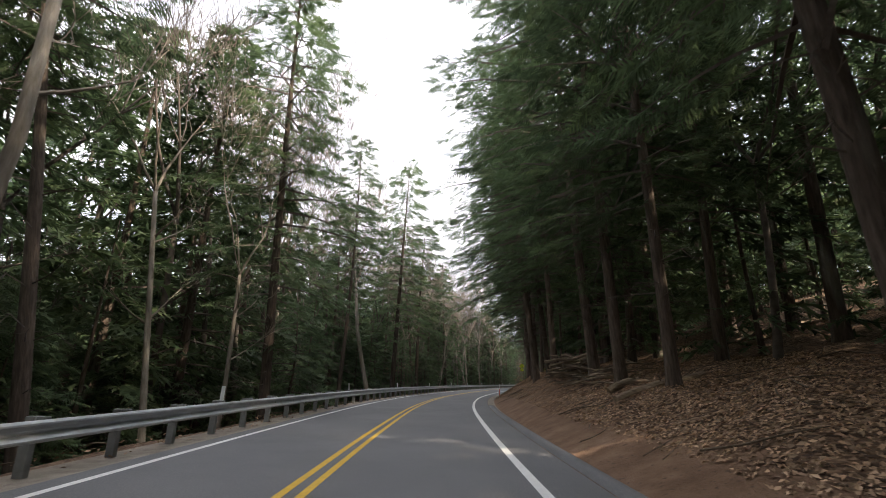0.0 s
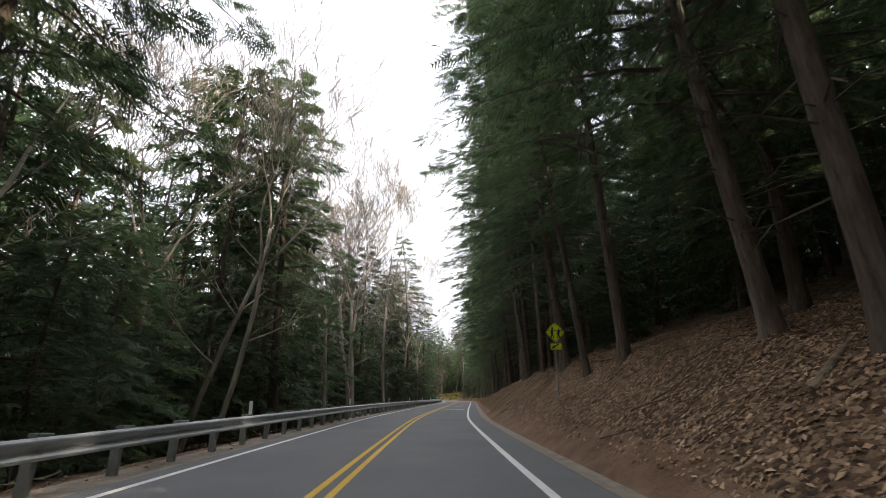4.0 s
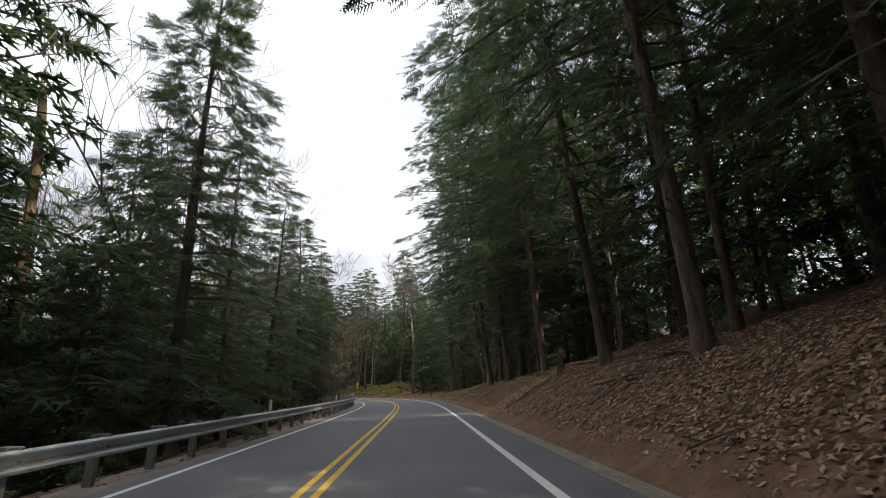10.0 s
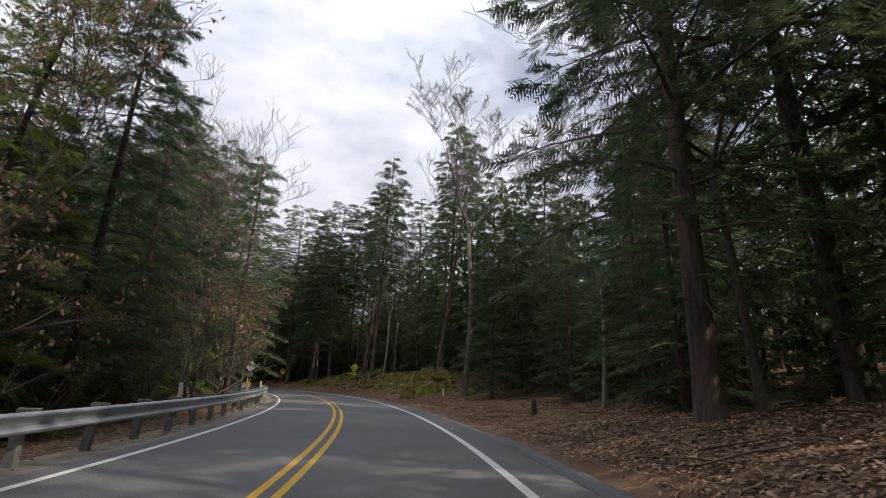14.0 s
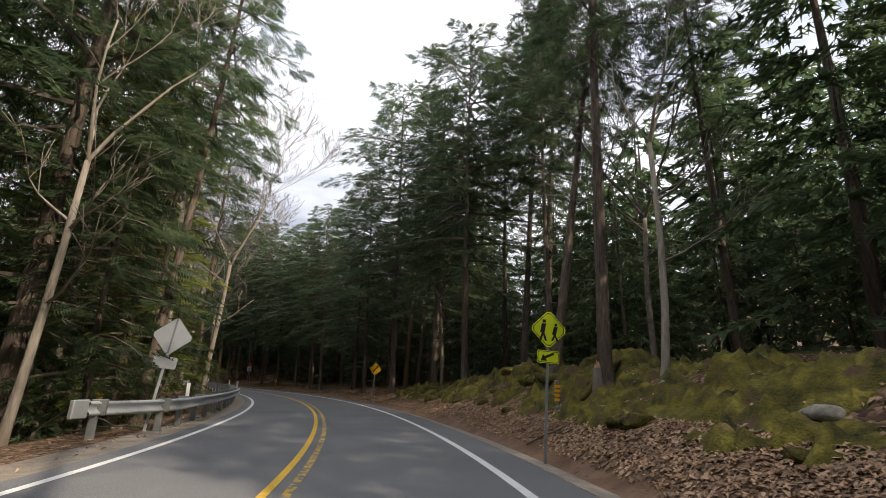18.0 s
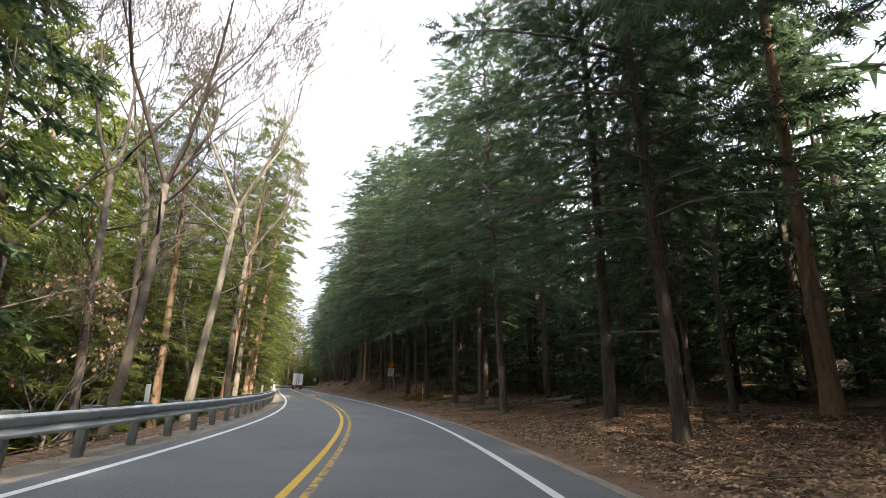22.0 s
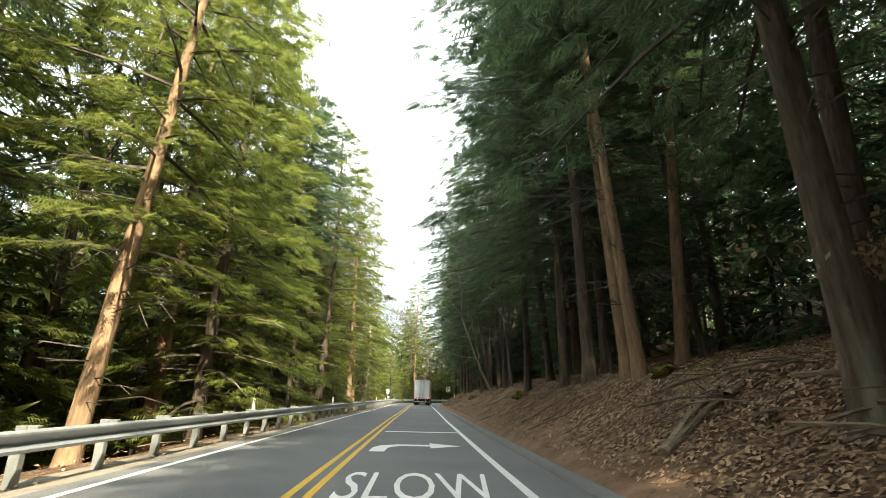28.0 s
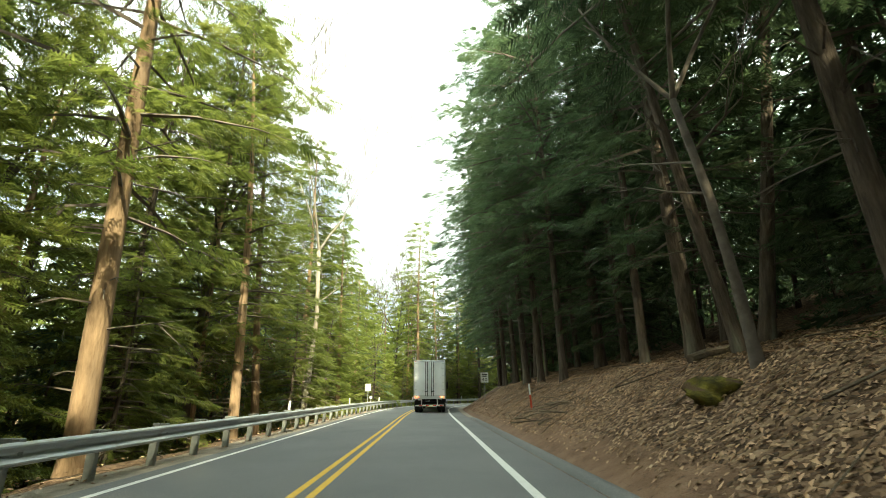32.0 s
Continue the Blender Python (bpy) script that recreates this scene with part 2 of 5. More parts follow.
# sunlit copy of the needles: warm light put into a yellower, brighter colour
M_NEEDLE_SUNTINT = material("yellowish_hemlock_needles", [(0.3, (0.118, 0.152, 0.038)), (0.55, (0.205, 0.236, 0.058)), (0.8, (0.305, 0.305, 0.088))], 0.5, 0.55, vary=0.25,
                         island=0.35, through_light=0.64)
M_DRYLEAF = material("clinging_dry_leaf", [(0.3, (0.25, 0.15, 0.085)), (0.7, (0.44, 0.31, 0.20))], 2, 0.8, island=0.3, through_light=0.3)
M_STEEL = material("galvanised_steel", [(0.3, (0.35, 0.37, 0.38)), (0.7, (0.48, 0.50, 0.51))], 1.5, 0.48, 0.55, bump=0.1, vary=0.08, spots=(3, 0.6, 0.8, (0.30, 0.27, 0.24)))
M_POST = material("weathered_post_steel", [(0.3, (0.17, 0.178, 0.17)), (0.7, (0.29, 0.30, 0.29))], 3, 0.65, 0.3, bump=0.2, vary=0.15)
M_WOODPOST = material("weathered_wood_post", [(0.3, (0.15, 0.12, 0.09)), (0.7, (0.28, 0.24, 0.19))], 5, 0.9, bump=0.5, stretch=(3, 3, 0.5), vary=0.2)
M_LOG = material("dead_log_wood", [(0.3, (0.115, 0.085, 0.060)), (0.6, (0.23, 0.18, 0.13)), (0.8, (0.36, 0.30, 0.235))], 4, 0.95, bump=0.8, bump_scale=12, stretch=(0.5, 2, 2), vary=0.3)
M_FRESH = material("splintered_wood", [(0.3, (0.42, 0.24, 0.11)), (0.7, (0.62, 0.42, 0.23))], 6, 0.9, bump=0.6, stretch=(3, 3, 0.4))
M_LIME = material("fluorescent_yellow_green_sign", [(0.3, (0.56, 0.66, 0.01)), (0.7, (0.62, 0.72, 0.015))], 2, 0.45)
M_AMBER = material("amber_sign", [(0.3, (0.72, 0.36, 0.01)), (0.7, (0.78, 0.40, 0.015))], 2, 0.45)
M_ORANGE = material("orange_sign", [(0.3, (0.80, 0.13, 0.02)), (0.7, (0.86, 0.16, 0.03))], 2, 0.45)
M_SIGNWHITE = material("white_sign_sheet", [(0.3, (0.62, 0.64, 0.62)), (0.7, (0.74, 0.75, 0.73))], 2, 0.45)
M_SIGNBACK = material("bare_aluminium", [(0.3, (0.44, 0.46, 0.48)), (0.7, (0.54, 0.56, 0.58))], 2, 0.5, 0.4)
M_BLACK = material("black_paint", [(0.3, (0.012, 0.012, 0.012)), (0.7, (0.022, 0.022, 0.022))], 3, 0.55)
M_TRAILER = material("white_trailer_panel", [(0.3, (0.66, 0.67, 0.68)), (0.7, (0.78, 0.79, 0.80))], 0.8, 0.4, spots=(2.5, 0.6, 0.8, (0.50, 0.50, 0.49)))
M_CHROME = material("aluminium_frame", [(0.3, (0.50, 0.51, 0.52)), (0.7, (0.62, 0.63, 0.64))], 2, 0.4, 0.7)
M_RUBBER = material("tyre_rubber", [(0.3, (0.018, 0.018, 0.018)), (0.7, (0.03, 0.03, 0.03))], 4, 0.85)
M_DARK = material("dark_underbody", [(0.3, (0.02, 0.02, 0.02)), (0.7, (0.045, 0.043, 0.04))], 4, 0.8)
M_REDTAPE = material("red_reflector", [(0.3, (0.45, 0.02, 0.015)), (0.7, (0.55, 0.03, 0.02))], 3, 0.4)
M_GLASS = material("dark_cab_glass", [(0.3, (0.015, 0.018, 0.02)), (0.7, (0.02, 0.024, 0.028))], 2, 0.06, spec=0.6)
M_STAKE = material("red_stake_paint", [(0.3, (0.50, 0.06, 0.03)), (0.7, (0.62, 0.10, 0.05))], 4, 0.7)
M_STONE = material("grey_stone", [(0.3, (0.16, 0.15, 0.13)), (0.7, (0.34, 0.32, 0.28))], 3, 0.9, bump=0.8, bump_scale=15, vary=0.2)

# lit brake lamps
M_LAMP = bpy.data.materials.new("lit_tail_lamp")
M_LAMP.use_nodes = True
lampb = M_LAMP.node_tree.nodes["Principled BSDF"]
lampb.inputs["Base Color"].default_value = (0.6, 0.03, 0.02, 1)
lampb.inputs["Emission Color"].default_value = (1.0, 0.16, 0.07, 1)
lampb.inputs["Emission Strength"].default_value = 1.6


# ---- mesh helpers ----
def part(name, bm, mat, parent=None, label="", smooth=False):
    """Links a bmesh, or (vertices, faces), as one mesh object under a thing or a part."""
    me = bpy.data.meshes.new(name)
    if isinstance(bm, tuple):
        me.from_pydata([tuple(v) for v in bm[0]], [], [tuple(f) for f in bm[1]])
    else:
        bm.to_mesh(me)
        bm.free()
    for one in (mat if isinstance(mat, (list, tuple)) else [mat]):
        me.materials.append(one)
    if smooth:
        me.polygons.foreach_set("use_smooth", [True] * len(me.polygons))
    me.update()
    ob = new(name, me)
    if parent is not None:
        ob.parent = parent
    if label:
        tagged(ob, label)
    return ob


def thing(name, label, category, group="", kind="", m=None):
    ob = new(name)
    ob.empty_display_size = 0.2
    tagged(ob, label, category, group, kind)
    if m is not None:
        ob.matrix_basis = m
    return ob


def box(bm, x0, x1, y0, y1, z0, z1, bevel=0.0):
    r = bmesh.ops.create_cube(bm, size=1, matrix=Matrix.Translation(((x0 + x1) / 2, (y0 + y1) / 2, (z0 + z1) / 2)) @ Matrix.Diagonal((x1 - x0, y1 - y0, z1 - z0, 1)))
    if bevel:
        es = {e for v in r["verts"] for e in v.link_edges}
        bmesh.ops.bevel(bm, geom=list(es), offset=bevel, segments=1, affect="EDGES")
    return bm


def boxes(*rows, bevel=0.0):
    bm = bmesh.new()
    for r in rows:
        box(bm, *r, bevel=bevel)
    return bm


def cyl(bm, a, b, r0, r1=None, n=10):
    a, b = Vector(a), Vector(b)
    d = b - a
    m = Matrix.Translation((a + b) / 2) @ d.to_track_quat("Z", "Y").to_matrix().to_4x4()
    bmesh.ops.create_cone(bm, cap_ends=True, segments=n, radius1=r0, radius2=r0 if r1 is None else r1, depth=d.length, matrix=m)
    return bm


def plate(points, thick, bm=None):
    """A flat plate in the xz plane, its front at y = 0 facing -y."""
    bm = bm or bmesh.new()
    front = [bm.verts.new((x, 0, z)) for x, z in points]
    rear = [bm.verts.new((x, thick, z)) for x, z in points]
    n = len(points)
    bm.faces.new(front)
    bm.faces.new(rear[::-1])
    for i in range(n):
        bm.faces.new((front[i], rear[i], rear[(i + 1) % n], front[(i + 1) % n]))
    bmesh.ops.recalc_face_normals(bm, faces=bm.faces)
    return bm


RING_C = {n: np.cos(np.arange(n) * 2 * math.pi / n)[:, None] for n in range(3, 13)}
RING_S = {n: np.sin(np.arange(n) * 2 * math.pi / n)[:, None] for n in range(3, 13)}


def cross(a, b):
    return np.array((a[1] * b[2] - a[2] * b[1], a[2] * b[0] - a[0] * b[2], a[0] * b[1] - a[1] * b[0]))


class Soup:
    """Vertices and faces gathered in lists: many small pieces of one mesh."""
    def __init__(self):
        self.v, self.f = [], []

    def tube(self, pts, radii, n=5):
        base = len(self.v)
        pts = [np.array(p, float) for p in pts]
        for i, p in enumerate(pts):
            d = pts[min(i + 1, len(pts) - 1)] - pts[max(i - 1, 0)]
            d = d / (np.linalg.norm(d) + 1e-9)
            a = cross(d, (0.31, 0.17, 0.93) if abs(d[2]) < 0.9 else (1, 0, 0))
            a /= np.linalg.norm(a) + 1e-9
            b = cross(d, a)
            self.v += list(p + radii[i] * (RING_C[n] * a + RING_S[n] * b))
        for i in range(len(pts) - 1):
            for k in range(n):
                q = base + i * n
                self.f.append((q + k, q + (k + 1) % n, q + n + (k + 1) % n, q + n + k))
        self.f.append(tuple(base + (len(pts) - 1) * n + k for k in range(n)))

    def quad(self, a, b, c, d):
        q = len(self.v)
        self.v += [a, b, c, d]
        self.f.append((q, q + 1, q + 2, q + 3))

    def done(self):
        return (self.v, self.f)


# ---- the road's line ----
def spline(points, step=1.0):
    pts = [np.array(p, float) for p in points]
    out = []
    for i in range(len(pts) - 1):
        p0, p1, p2, p3 = pts[max(i - 1, 0)], pts[i], pts[i + 1], pts[min(i + 2, len(pts) - 1)]
        n = max(2, int(np.linalg.norm(p2 - p1) / 0.25))
        for k in range(n):
            t = k / n
            out.append(0.5 * (2 * p1 + (p2 - p0) * t + (2 * p0 - 5 * p1 + 4 * p2 - p3) * t * t + (3 * p1 - p0 - 3 * p2 + p3) * t ** 3))
    out.append(pts[-1])
    out = np.array(out)
    far = np.r_[0, np.cumsum(np.linalg.norm(np.diff(out, axis=0), axis=1))]
    s = np.arange(0, far[-1], step)
    return np.stack([np.interp(s, far, out[:, 0]), np.interp(s, far, out[:, 1])], 1)


LINE = spline(ROAD)
TANG = np.gradient(LINE, axis=0)
TANG = np.stack([np.convolve(np.pad(TANG[:, i], 6, mode="edge"), np.ones(13) / 13, "valid") for i in (0, 1)], 1)
TANG /= np.linalg.norm(TANG, axis=1)[:, None]
LENGTH = len(LINE) - 1.0
MEAN = (LINE[-1] - LINE[0]) / np.linalg.norm(LINE[-1] - LINE[0])
EDGE = 48.0


def flat(s, u):
    """The place in the plan s metres along the lane's line and u metres to its right."""
    i = min(max(s, 0.0), LENGTH - 1e-6)
    k, w = int(i), i - int(i)
    p = LINE[k] * (1 - w) + LINE[k + 1] * w
    t = TANG[k] * (1 - w) + TANG[k + 1] * w
    p = p + t * (s - i)
    v = min(max(u, -EDGE), EDGE)
    p = p + v * np.array((t[1], -t[0]))
    return p + (u - v) * np.array((MEAN[1], -MEAN[0]))


def heading(s):
    """Degrees by which the road at s has turned to the left of +y."""
    t = TANG[int(min(max(s, 0), LENGTH - 1))]
    return math.degrees(math.atan2(-t[0], t[1]))


def step01(a, b, x):
    t = min(max((x - a) / (b - a), 0.0), 1.0)
    return t * t * (3 - 2 * t)


def keyed(table, s):
    if s <= table[0][0]:
        return table[0][1]
    for (a, va), (b, vb) in zip(table, table[1:]):
        if s <= b:
            return va + (vb - va) * step01(a, b, s)
    return table[-1][1]


# ---- ground ----
YEL, WHR, WHL, PAVR, PAVL, RAIL = -1.65, 1.67, -4.70, 2.60, -5.15, -5.60   # cross-section, metres right of the lane's line
BANK_NEAR = [(40.0, 0.26), (55.0, 0.40), (69.5, 0.50), (91.4, 0.60), (122.9, 0.78), (145.2, 0.80), (173.4, 0.68), (206.8, 0.54), (230.3, 0.45), (243.7, 0.30), (253.8, 0.12), (261.4, 0.06),
             (273.1, 0.12), (280.0, 0.45), (287.9, 0.46), (296.8, 0.44), (307.8, 0.32), (321.1, 0.16), (339.2, 0.10), (357.1, 0.12), (366.4, 0.32), (376.1, 0.60), (408.8, 0.58)]
BANK_FAR = [(40.0, 0.22), (91.4, 0.30), (138.0, 0.42), (186.8, 0.33), (219.4, 0.22), (242.7, 0.07), (275.7, 0.16), (284.3, 0.18), (293.2, 0.08), (339.2, 0.12), (366.4, 0.22), (408.8, 0.28)]
DROP = [(40.0, 3.2), (173.4, 3.2), (225.5, 2.2), (257.7, 1.0), (284.3, 1.2), (321.1, 2.6), (408.8, 3.2)]


def lump(x, y, size):
    return noise.noise(Vector((x / size, y / size, 0.37)))


def height(s, u):
    """The ground's height at s along and u across the lane's line."""
    if PAVL <= u <= PAVR:
        return 0.0
    x, y = flat(s, u)
    if u > 0:
        d = u - PAVR
        a, b = keyed(BANK_NEAR, s), keyed(BANK_FAR, s)
        z = -0.10 * step01(0.0, 0.5, d) + a * max(0.0, min(d, 4.2) - 0.45) + b * max(0.0, min(d, 40.0) - 4.4) + 0.16 * max(0.0, d - 40.0)
        z = min(z, 34 + 0.02 * d)
        z += step01(0.7, 3.0, d) * (0.22 * lump(x, y, 2.3) + 0.10 * lump(x, y, 0.8)) + step01(4, 20, d) * 0.8 * lump(x, y, 13)
        # the mossy ledge
        ledge = step01(274.9, 280.0, s) * (1 - step01(298.6, 307.8, s))
        z += ledge * step01(2.6, 4.6, d) * (0.18 + 0.4 * lump(x, y, 2.3))
        return z
    d = PAVL - u
    drop = keyed(DROP, s)
    z = -0.05 * step01(0, 0.4, d) - drop * step01(1.3, 9.0, d) - 0.05 * max(0.0, min(d, 60.0) - 9.0)
    z += 0.12 * max(0.0, d - 120.0)
    z = min(z, 40 + 0.02 * d)
    z += step01(1.2, 4, d) * (0.22 * lump(x, y, 2.9) + 0.6 * step01(5, 20, d) * lump(x, y, 11))
    return z


def place(s, u, sink=0.0):
    x, y = flat(s, u)
    return Vector((x, y, height(s, u) - sink))


def build_ground():
    us = [-1400, -700, -350, -200, -140, -105, -80, -62] + [-50 + 4 * i for i in range(8)] + [-19, -16, -14] + [-12.5 + 0.9 * i for i in range(6)]
    us += [PAVL - 1.0, PAVL - 0.55, PAVL - 0.25, PAVL - 0.02, PAVL + 0.4, -3.5, -1.0, 1.2, PAVR - 0.3, PAVR + 0.02]
    us += [PAVR + 0.22 + 0.3 * i for i in range(16)] + [7.6 + 0.55 * i for i in range(12)] + [14.6 + 1.4 * i for i in range(8)] + [27, 31, 36, 42, 48, 58, 72, 90, 130, 200, 350, 700, 1400]
    us = sorted(us)
    ss = [-1400, -600, -250, -120, -60, -30] + [-12 + 1.0 * i for i in range(int(LENGTH) + 20)] + [LENGTH + 30, LENGTH + 80, LENGTH + 200, LENGTH + 600, LENGTH + 1400]
    vs, fs, mats = [], [], []
    for s in ss:
        for u in us:
            x, y = flat(s, u)
            z = height(s, u)
            if PAVL < u < PAVR:
                z = -0.06
            vs.append((x, y, z))
    n = len(us)
    for i in range(len(ss) - 1):
        mossy = 273.1 < ss[i] < 313.3
        for j in range(n - 1):
            fs.append((i * n + j, i * n + j + 1, (i + 1) * n + j + 1, (i + 1) * n + j))
            u = us[j]
            if u < PAVL - 0.001 and u >= PAVL - 1.01 or PAVR - 0.01 < u < PAVR + 0.5:
                mats.append(1)
            elif PAVR + 0.4 < u < PAVR + 1.15 + 0.5 * lump(ss[i] * 1.0, 3.3, 3.0) + 0.9 * (1 - step01(62, 82, ss[i])):
                mats.append(3)
            elif mossy and 5.0 < u < 12 and lump(*flat(ss[i], u), 1.7) > -0.05:
                mats.append(2)
            elif 6.5 < u < 10 and lump(*flat(ss[i], u), 2.7) > 0.40:
                mats.append(2)
            else:
                mats.append(0)
    ob = part("ground", (vs, fs), [M_LITTER, M_SHOULDER, M_MOSS, M_DIRT], smooth=True)
    ob.data.polygons.foreach_set("material_index", mats)
    tagged(ob, "wooded hillside ground under brown leaf litter, mossy in places", "ground", kind="structure")
    return ob


build_ground()


def strip(name, u0, u1, z, s0, s1, mat, step=1.0, thick=0.0):
    vs, fs = [], []
    n = max(2, int((s1 - s0) / step) + 1)
    for i in range(n):
        s = s0 + (s1 - s0) * i / (n - 1)
        for u in (u0, u1):
            x, y = flat(s, u)
            vs.append((x, y, z))
    for i in range(n - 1):
        fs.append((2 * i, 2 * i + 1, 2 * i + 3, 2 * i + 2))
    if thick:
        k = len(vs)
        vs += [(x, y, zz - thick) for x, y, zz in vs]
        for i in range(n - 1):
            fs.append((k + 2 * i, 2 * i, 2 * i + 2, k + 2 * i + 2))
            fs.append((2 * i + 1, k + 2 * i + 1, k + 2 * i + 3, 2 * i + 3))
    return part(name, (vs, fs), mat)


S_END = LENGTH - 2
road = tagged(strip("road", PAVL, PAVR, 0.0, -10, S_END, M_ASPHALT, 1.0, 0.12), "two-lane grey asphalt road with worn surface", "road", kind="structure")


def asphalt_kerb(s0, s1):
    """A low rounded kerb of asphalt along the outer edge of the paving."""
    soup = Soup()
    n = int(s1 - s0) + 1
    prof = [(0.02, 0.0), (0.07, 0.07), (0.14, 0.105), (0.24, 0.10), (0.33, 0.04), (0.38, -0.12)]
    for i in range(n):
        s = s0 + i
        f = min(1.0, i / 3, (n - 1 - i) / 3)
        for u, z in prof:
            x, y = flat(s, PAVR + u)
            soup.v.append((x, y, z * f if z > 0 else z))
    m = len(prof)
    for i in range(n - 1):
        for k in range(m - 1):
            q = i * m + k
            soup.f.append((q, q + 1, q + m + 1, q + m))
    return tagged(part("kerb", soup.done(), M_ASPHALT, smooth=True), "low worn asphalt kerb between the road and the bank", "kerb", kind="structure")


asphalt_kerb(-10, 72.0)
asphalt_kerb(226.0, 252.0)
asphalt_kerb(358.0, 440.0)


def road_mark(name, u0, u1, s0, s1, mat, label):
    return tagged(strip(name, u0, u1, 0.005, s0, s1, mat, 1.0), label, "road marking", "road markings", kind="structure")


road_mark("centre_line", YEL - 0.20, YEL - 0.08, -10, S_END, M_YELLOW, "solid yellow centre line, left of the pair")
for s0, s1, mat, label in ((-10, 262, M_YELLOW, "solid yellow centre line, right of the pair"), (262, 338, M_YELLOW_WORN, "badly worn yellow centre line, right of the pair"),
                           (338, S_END, M_YELLOW, "solid yellow centre line, right of the pair")):
    road_mark("centre_line", YEL + 0.08, YEL + 0.20, s0, s1, mat, label)
road_mark("edge_line", WHR - 0.08, WHR + 0.08, -10, S_END, M_WHITE, "solid white edge line beside the bank")
road_mark("edge_line", WHL - 0.07, WHL + 0.07, -10, S_END, M_WHITE, "solid white edge line beside the guard rail")


# ---- guard rail ----
W_PROFILE = [(0.0, 0.44), (0.075, 0.475), (0.08, 0.50), (0.01, 0.57), (0.0, 0.60), (0.01, 0.63), (0.08, 0.70), (0.075, 0.725), (0.0, 0.76)]


def rail_section(s0, s1, side, parent, flare=0.0):
    """A W-beam section; side +1 faces the road from the left."""
    vs, fs = [], []
    n = 5
    for i in range(n):
        s = s0 + (s1 - s0) * i / (n - 1)
        off = flare * (1 - i / (n - 1)) ** 2
        for d, z in W_PROFILE:
            x, y = flat(s, RAIL + d - off)
            vs.append((x, y, z))
        for d, z in W_PROFILE:
            x, y = flat(s, RAIL + d - off - 0.006)
            vs.append((x, y, z))
    m = len(W_PROFILE)
    for i in range(n - 1):
        a, b = i * 2 * m, (i + 1) * 2 * m
        for k in range(m - 1):
            fs.append((a + k, a + k + 1, b + k + 1, b + k))
            fs.append((a + m + k, b + m + k, b + m + k + 1, a + m + k + 1))
        fs.append((a + m - 1, a + 2 * m - 1, b + 2 * m - 1, b + m - 1))
        fs.append((a, b, b + m, a + m))
    return part("rail_beam", (vs, fs), M_STEEL, parent, smooth=False)


def post_mesh():
    bm = boxes((-0.16, -0.01, -0.05, 0.05, 0.45, 0.80), (-0.32, -0.165, -0.06, 0.06, -0.9, 0.80), bevel=0.008)
    me = bpy.data.meshes.new("rail_post")
    bm.to_mesh(me)
    bm.free()
    me.materials.append(M_POST)
    return me


POST_MESH = post_mesh()


def cap_mesh():
    me = bpy.data.meshes.new("delineator")
    bm = boxes((-0.05, 0.05, -0.012, 0.012, 0.0, 0.45), bevel=0.004)
    bm.to_mesh(me)
    bm.free()
    me.materials.append(M_SIGNWHITE)
    return me


CAP_MESH = cap_mesh()


def guard_rail(s0, s1, label, flared=False):
    rail = thing("guard_rail", label, "guard rail", "roadside guard rails")
    s = s0
    k = 0
    while s < s1 - 1.0:
        rail_section(s, s + 3.81, 1, rail, 1.1 if flared and k == 0 else 0.0)
        for q in (s + 0.3, s + 0.3 + 1.905):
            ob = new("rail_post", POST_MESH)
            off = 0.8 if flared and k == 0 and q == s + 0.3 else 0.0
            x, y = flat(q, RAIL - off)
            ob.matrix_basis = pose(x, y, 0, random.uniform(-1.5, 1.5), random.uniform(-2, 2), heading(q))
            ob.parent = rail
        if k % 4 == 1:
            cap = new("delineator", CAP_MESH)
            x, y = flat(s + 0.3, RAIL - 0.1)
            cap.matrix_basis = pose(x, y, 0.72, 0, random.uniform(-4, 4), heading(s))
            cap.parent = rail
            tagged(cap, "small white marker post")
        s += 3.81
        k += 1
    if flared:
        bm = boxes((-0.06, 0.05, -0.45, 0.0, 0.40, 0.80), bevel=0.02)
        x, y = flat(s0, RAIL - 1.1)
        ob = part("end_terminal", bm, M_STEEL, rail, "rounded steel end piece")
        ob.matrix_basis = pose(x, y, 0, 0, 0, heading(s0) - 14)
    return rail


guard_rail(-12, 279.0, "long galvanised W-beam guard rail on steel posts with white markers")
guard_rail(288.2, LENGTH - 3, "galvanised W-beam guard rail with a flared end piece", True)


# ---- trees ----
def tri_mesh(name, co, mat):
    """A mesh of loose triangles from an array of shape (n, 3, 3)."""
    n = len(co)
    me = bpy.data.meshes.new(name)
    me.vertices.add(3 * n)
    me.vertices.foreach_set("co", co.astype(np.float32).ravel())
    me.loops.add(3 * n)
    me.loops.foreach_set("vertex_index", np.arange(3 * n, dtype=np.int32))
    me.polygons.add(n)
    me.polygons.foreach_set("loop_start", np.arange(0, 3 * n, 3, dtype=np.int32))
    me.materials.append(mat)
    me.update(calc_edges=True)
    return me


FINE = ((0.06, 0.85), (0.22, 1.0), (0.38, 0.95), (0.54, 0.8), (0.70, 0.6), (0.86, 0.4))
MEDIUM = ((0.12, 1.0), (0.5, 0.85))
COARSE = ((0.3, 1.0),)


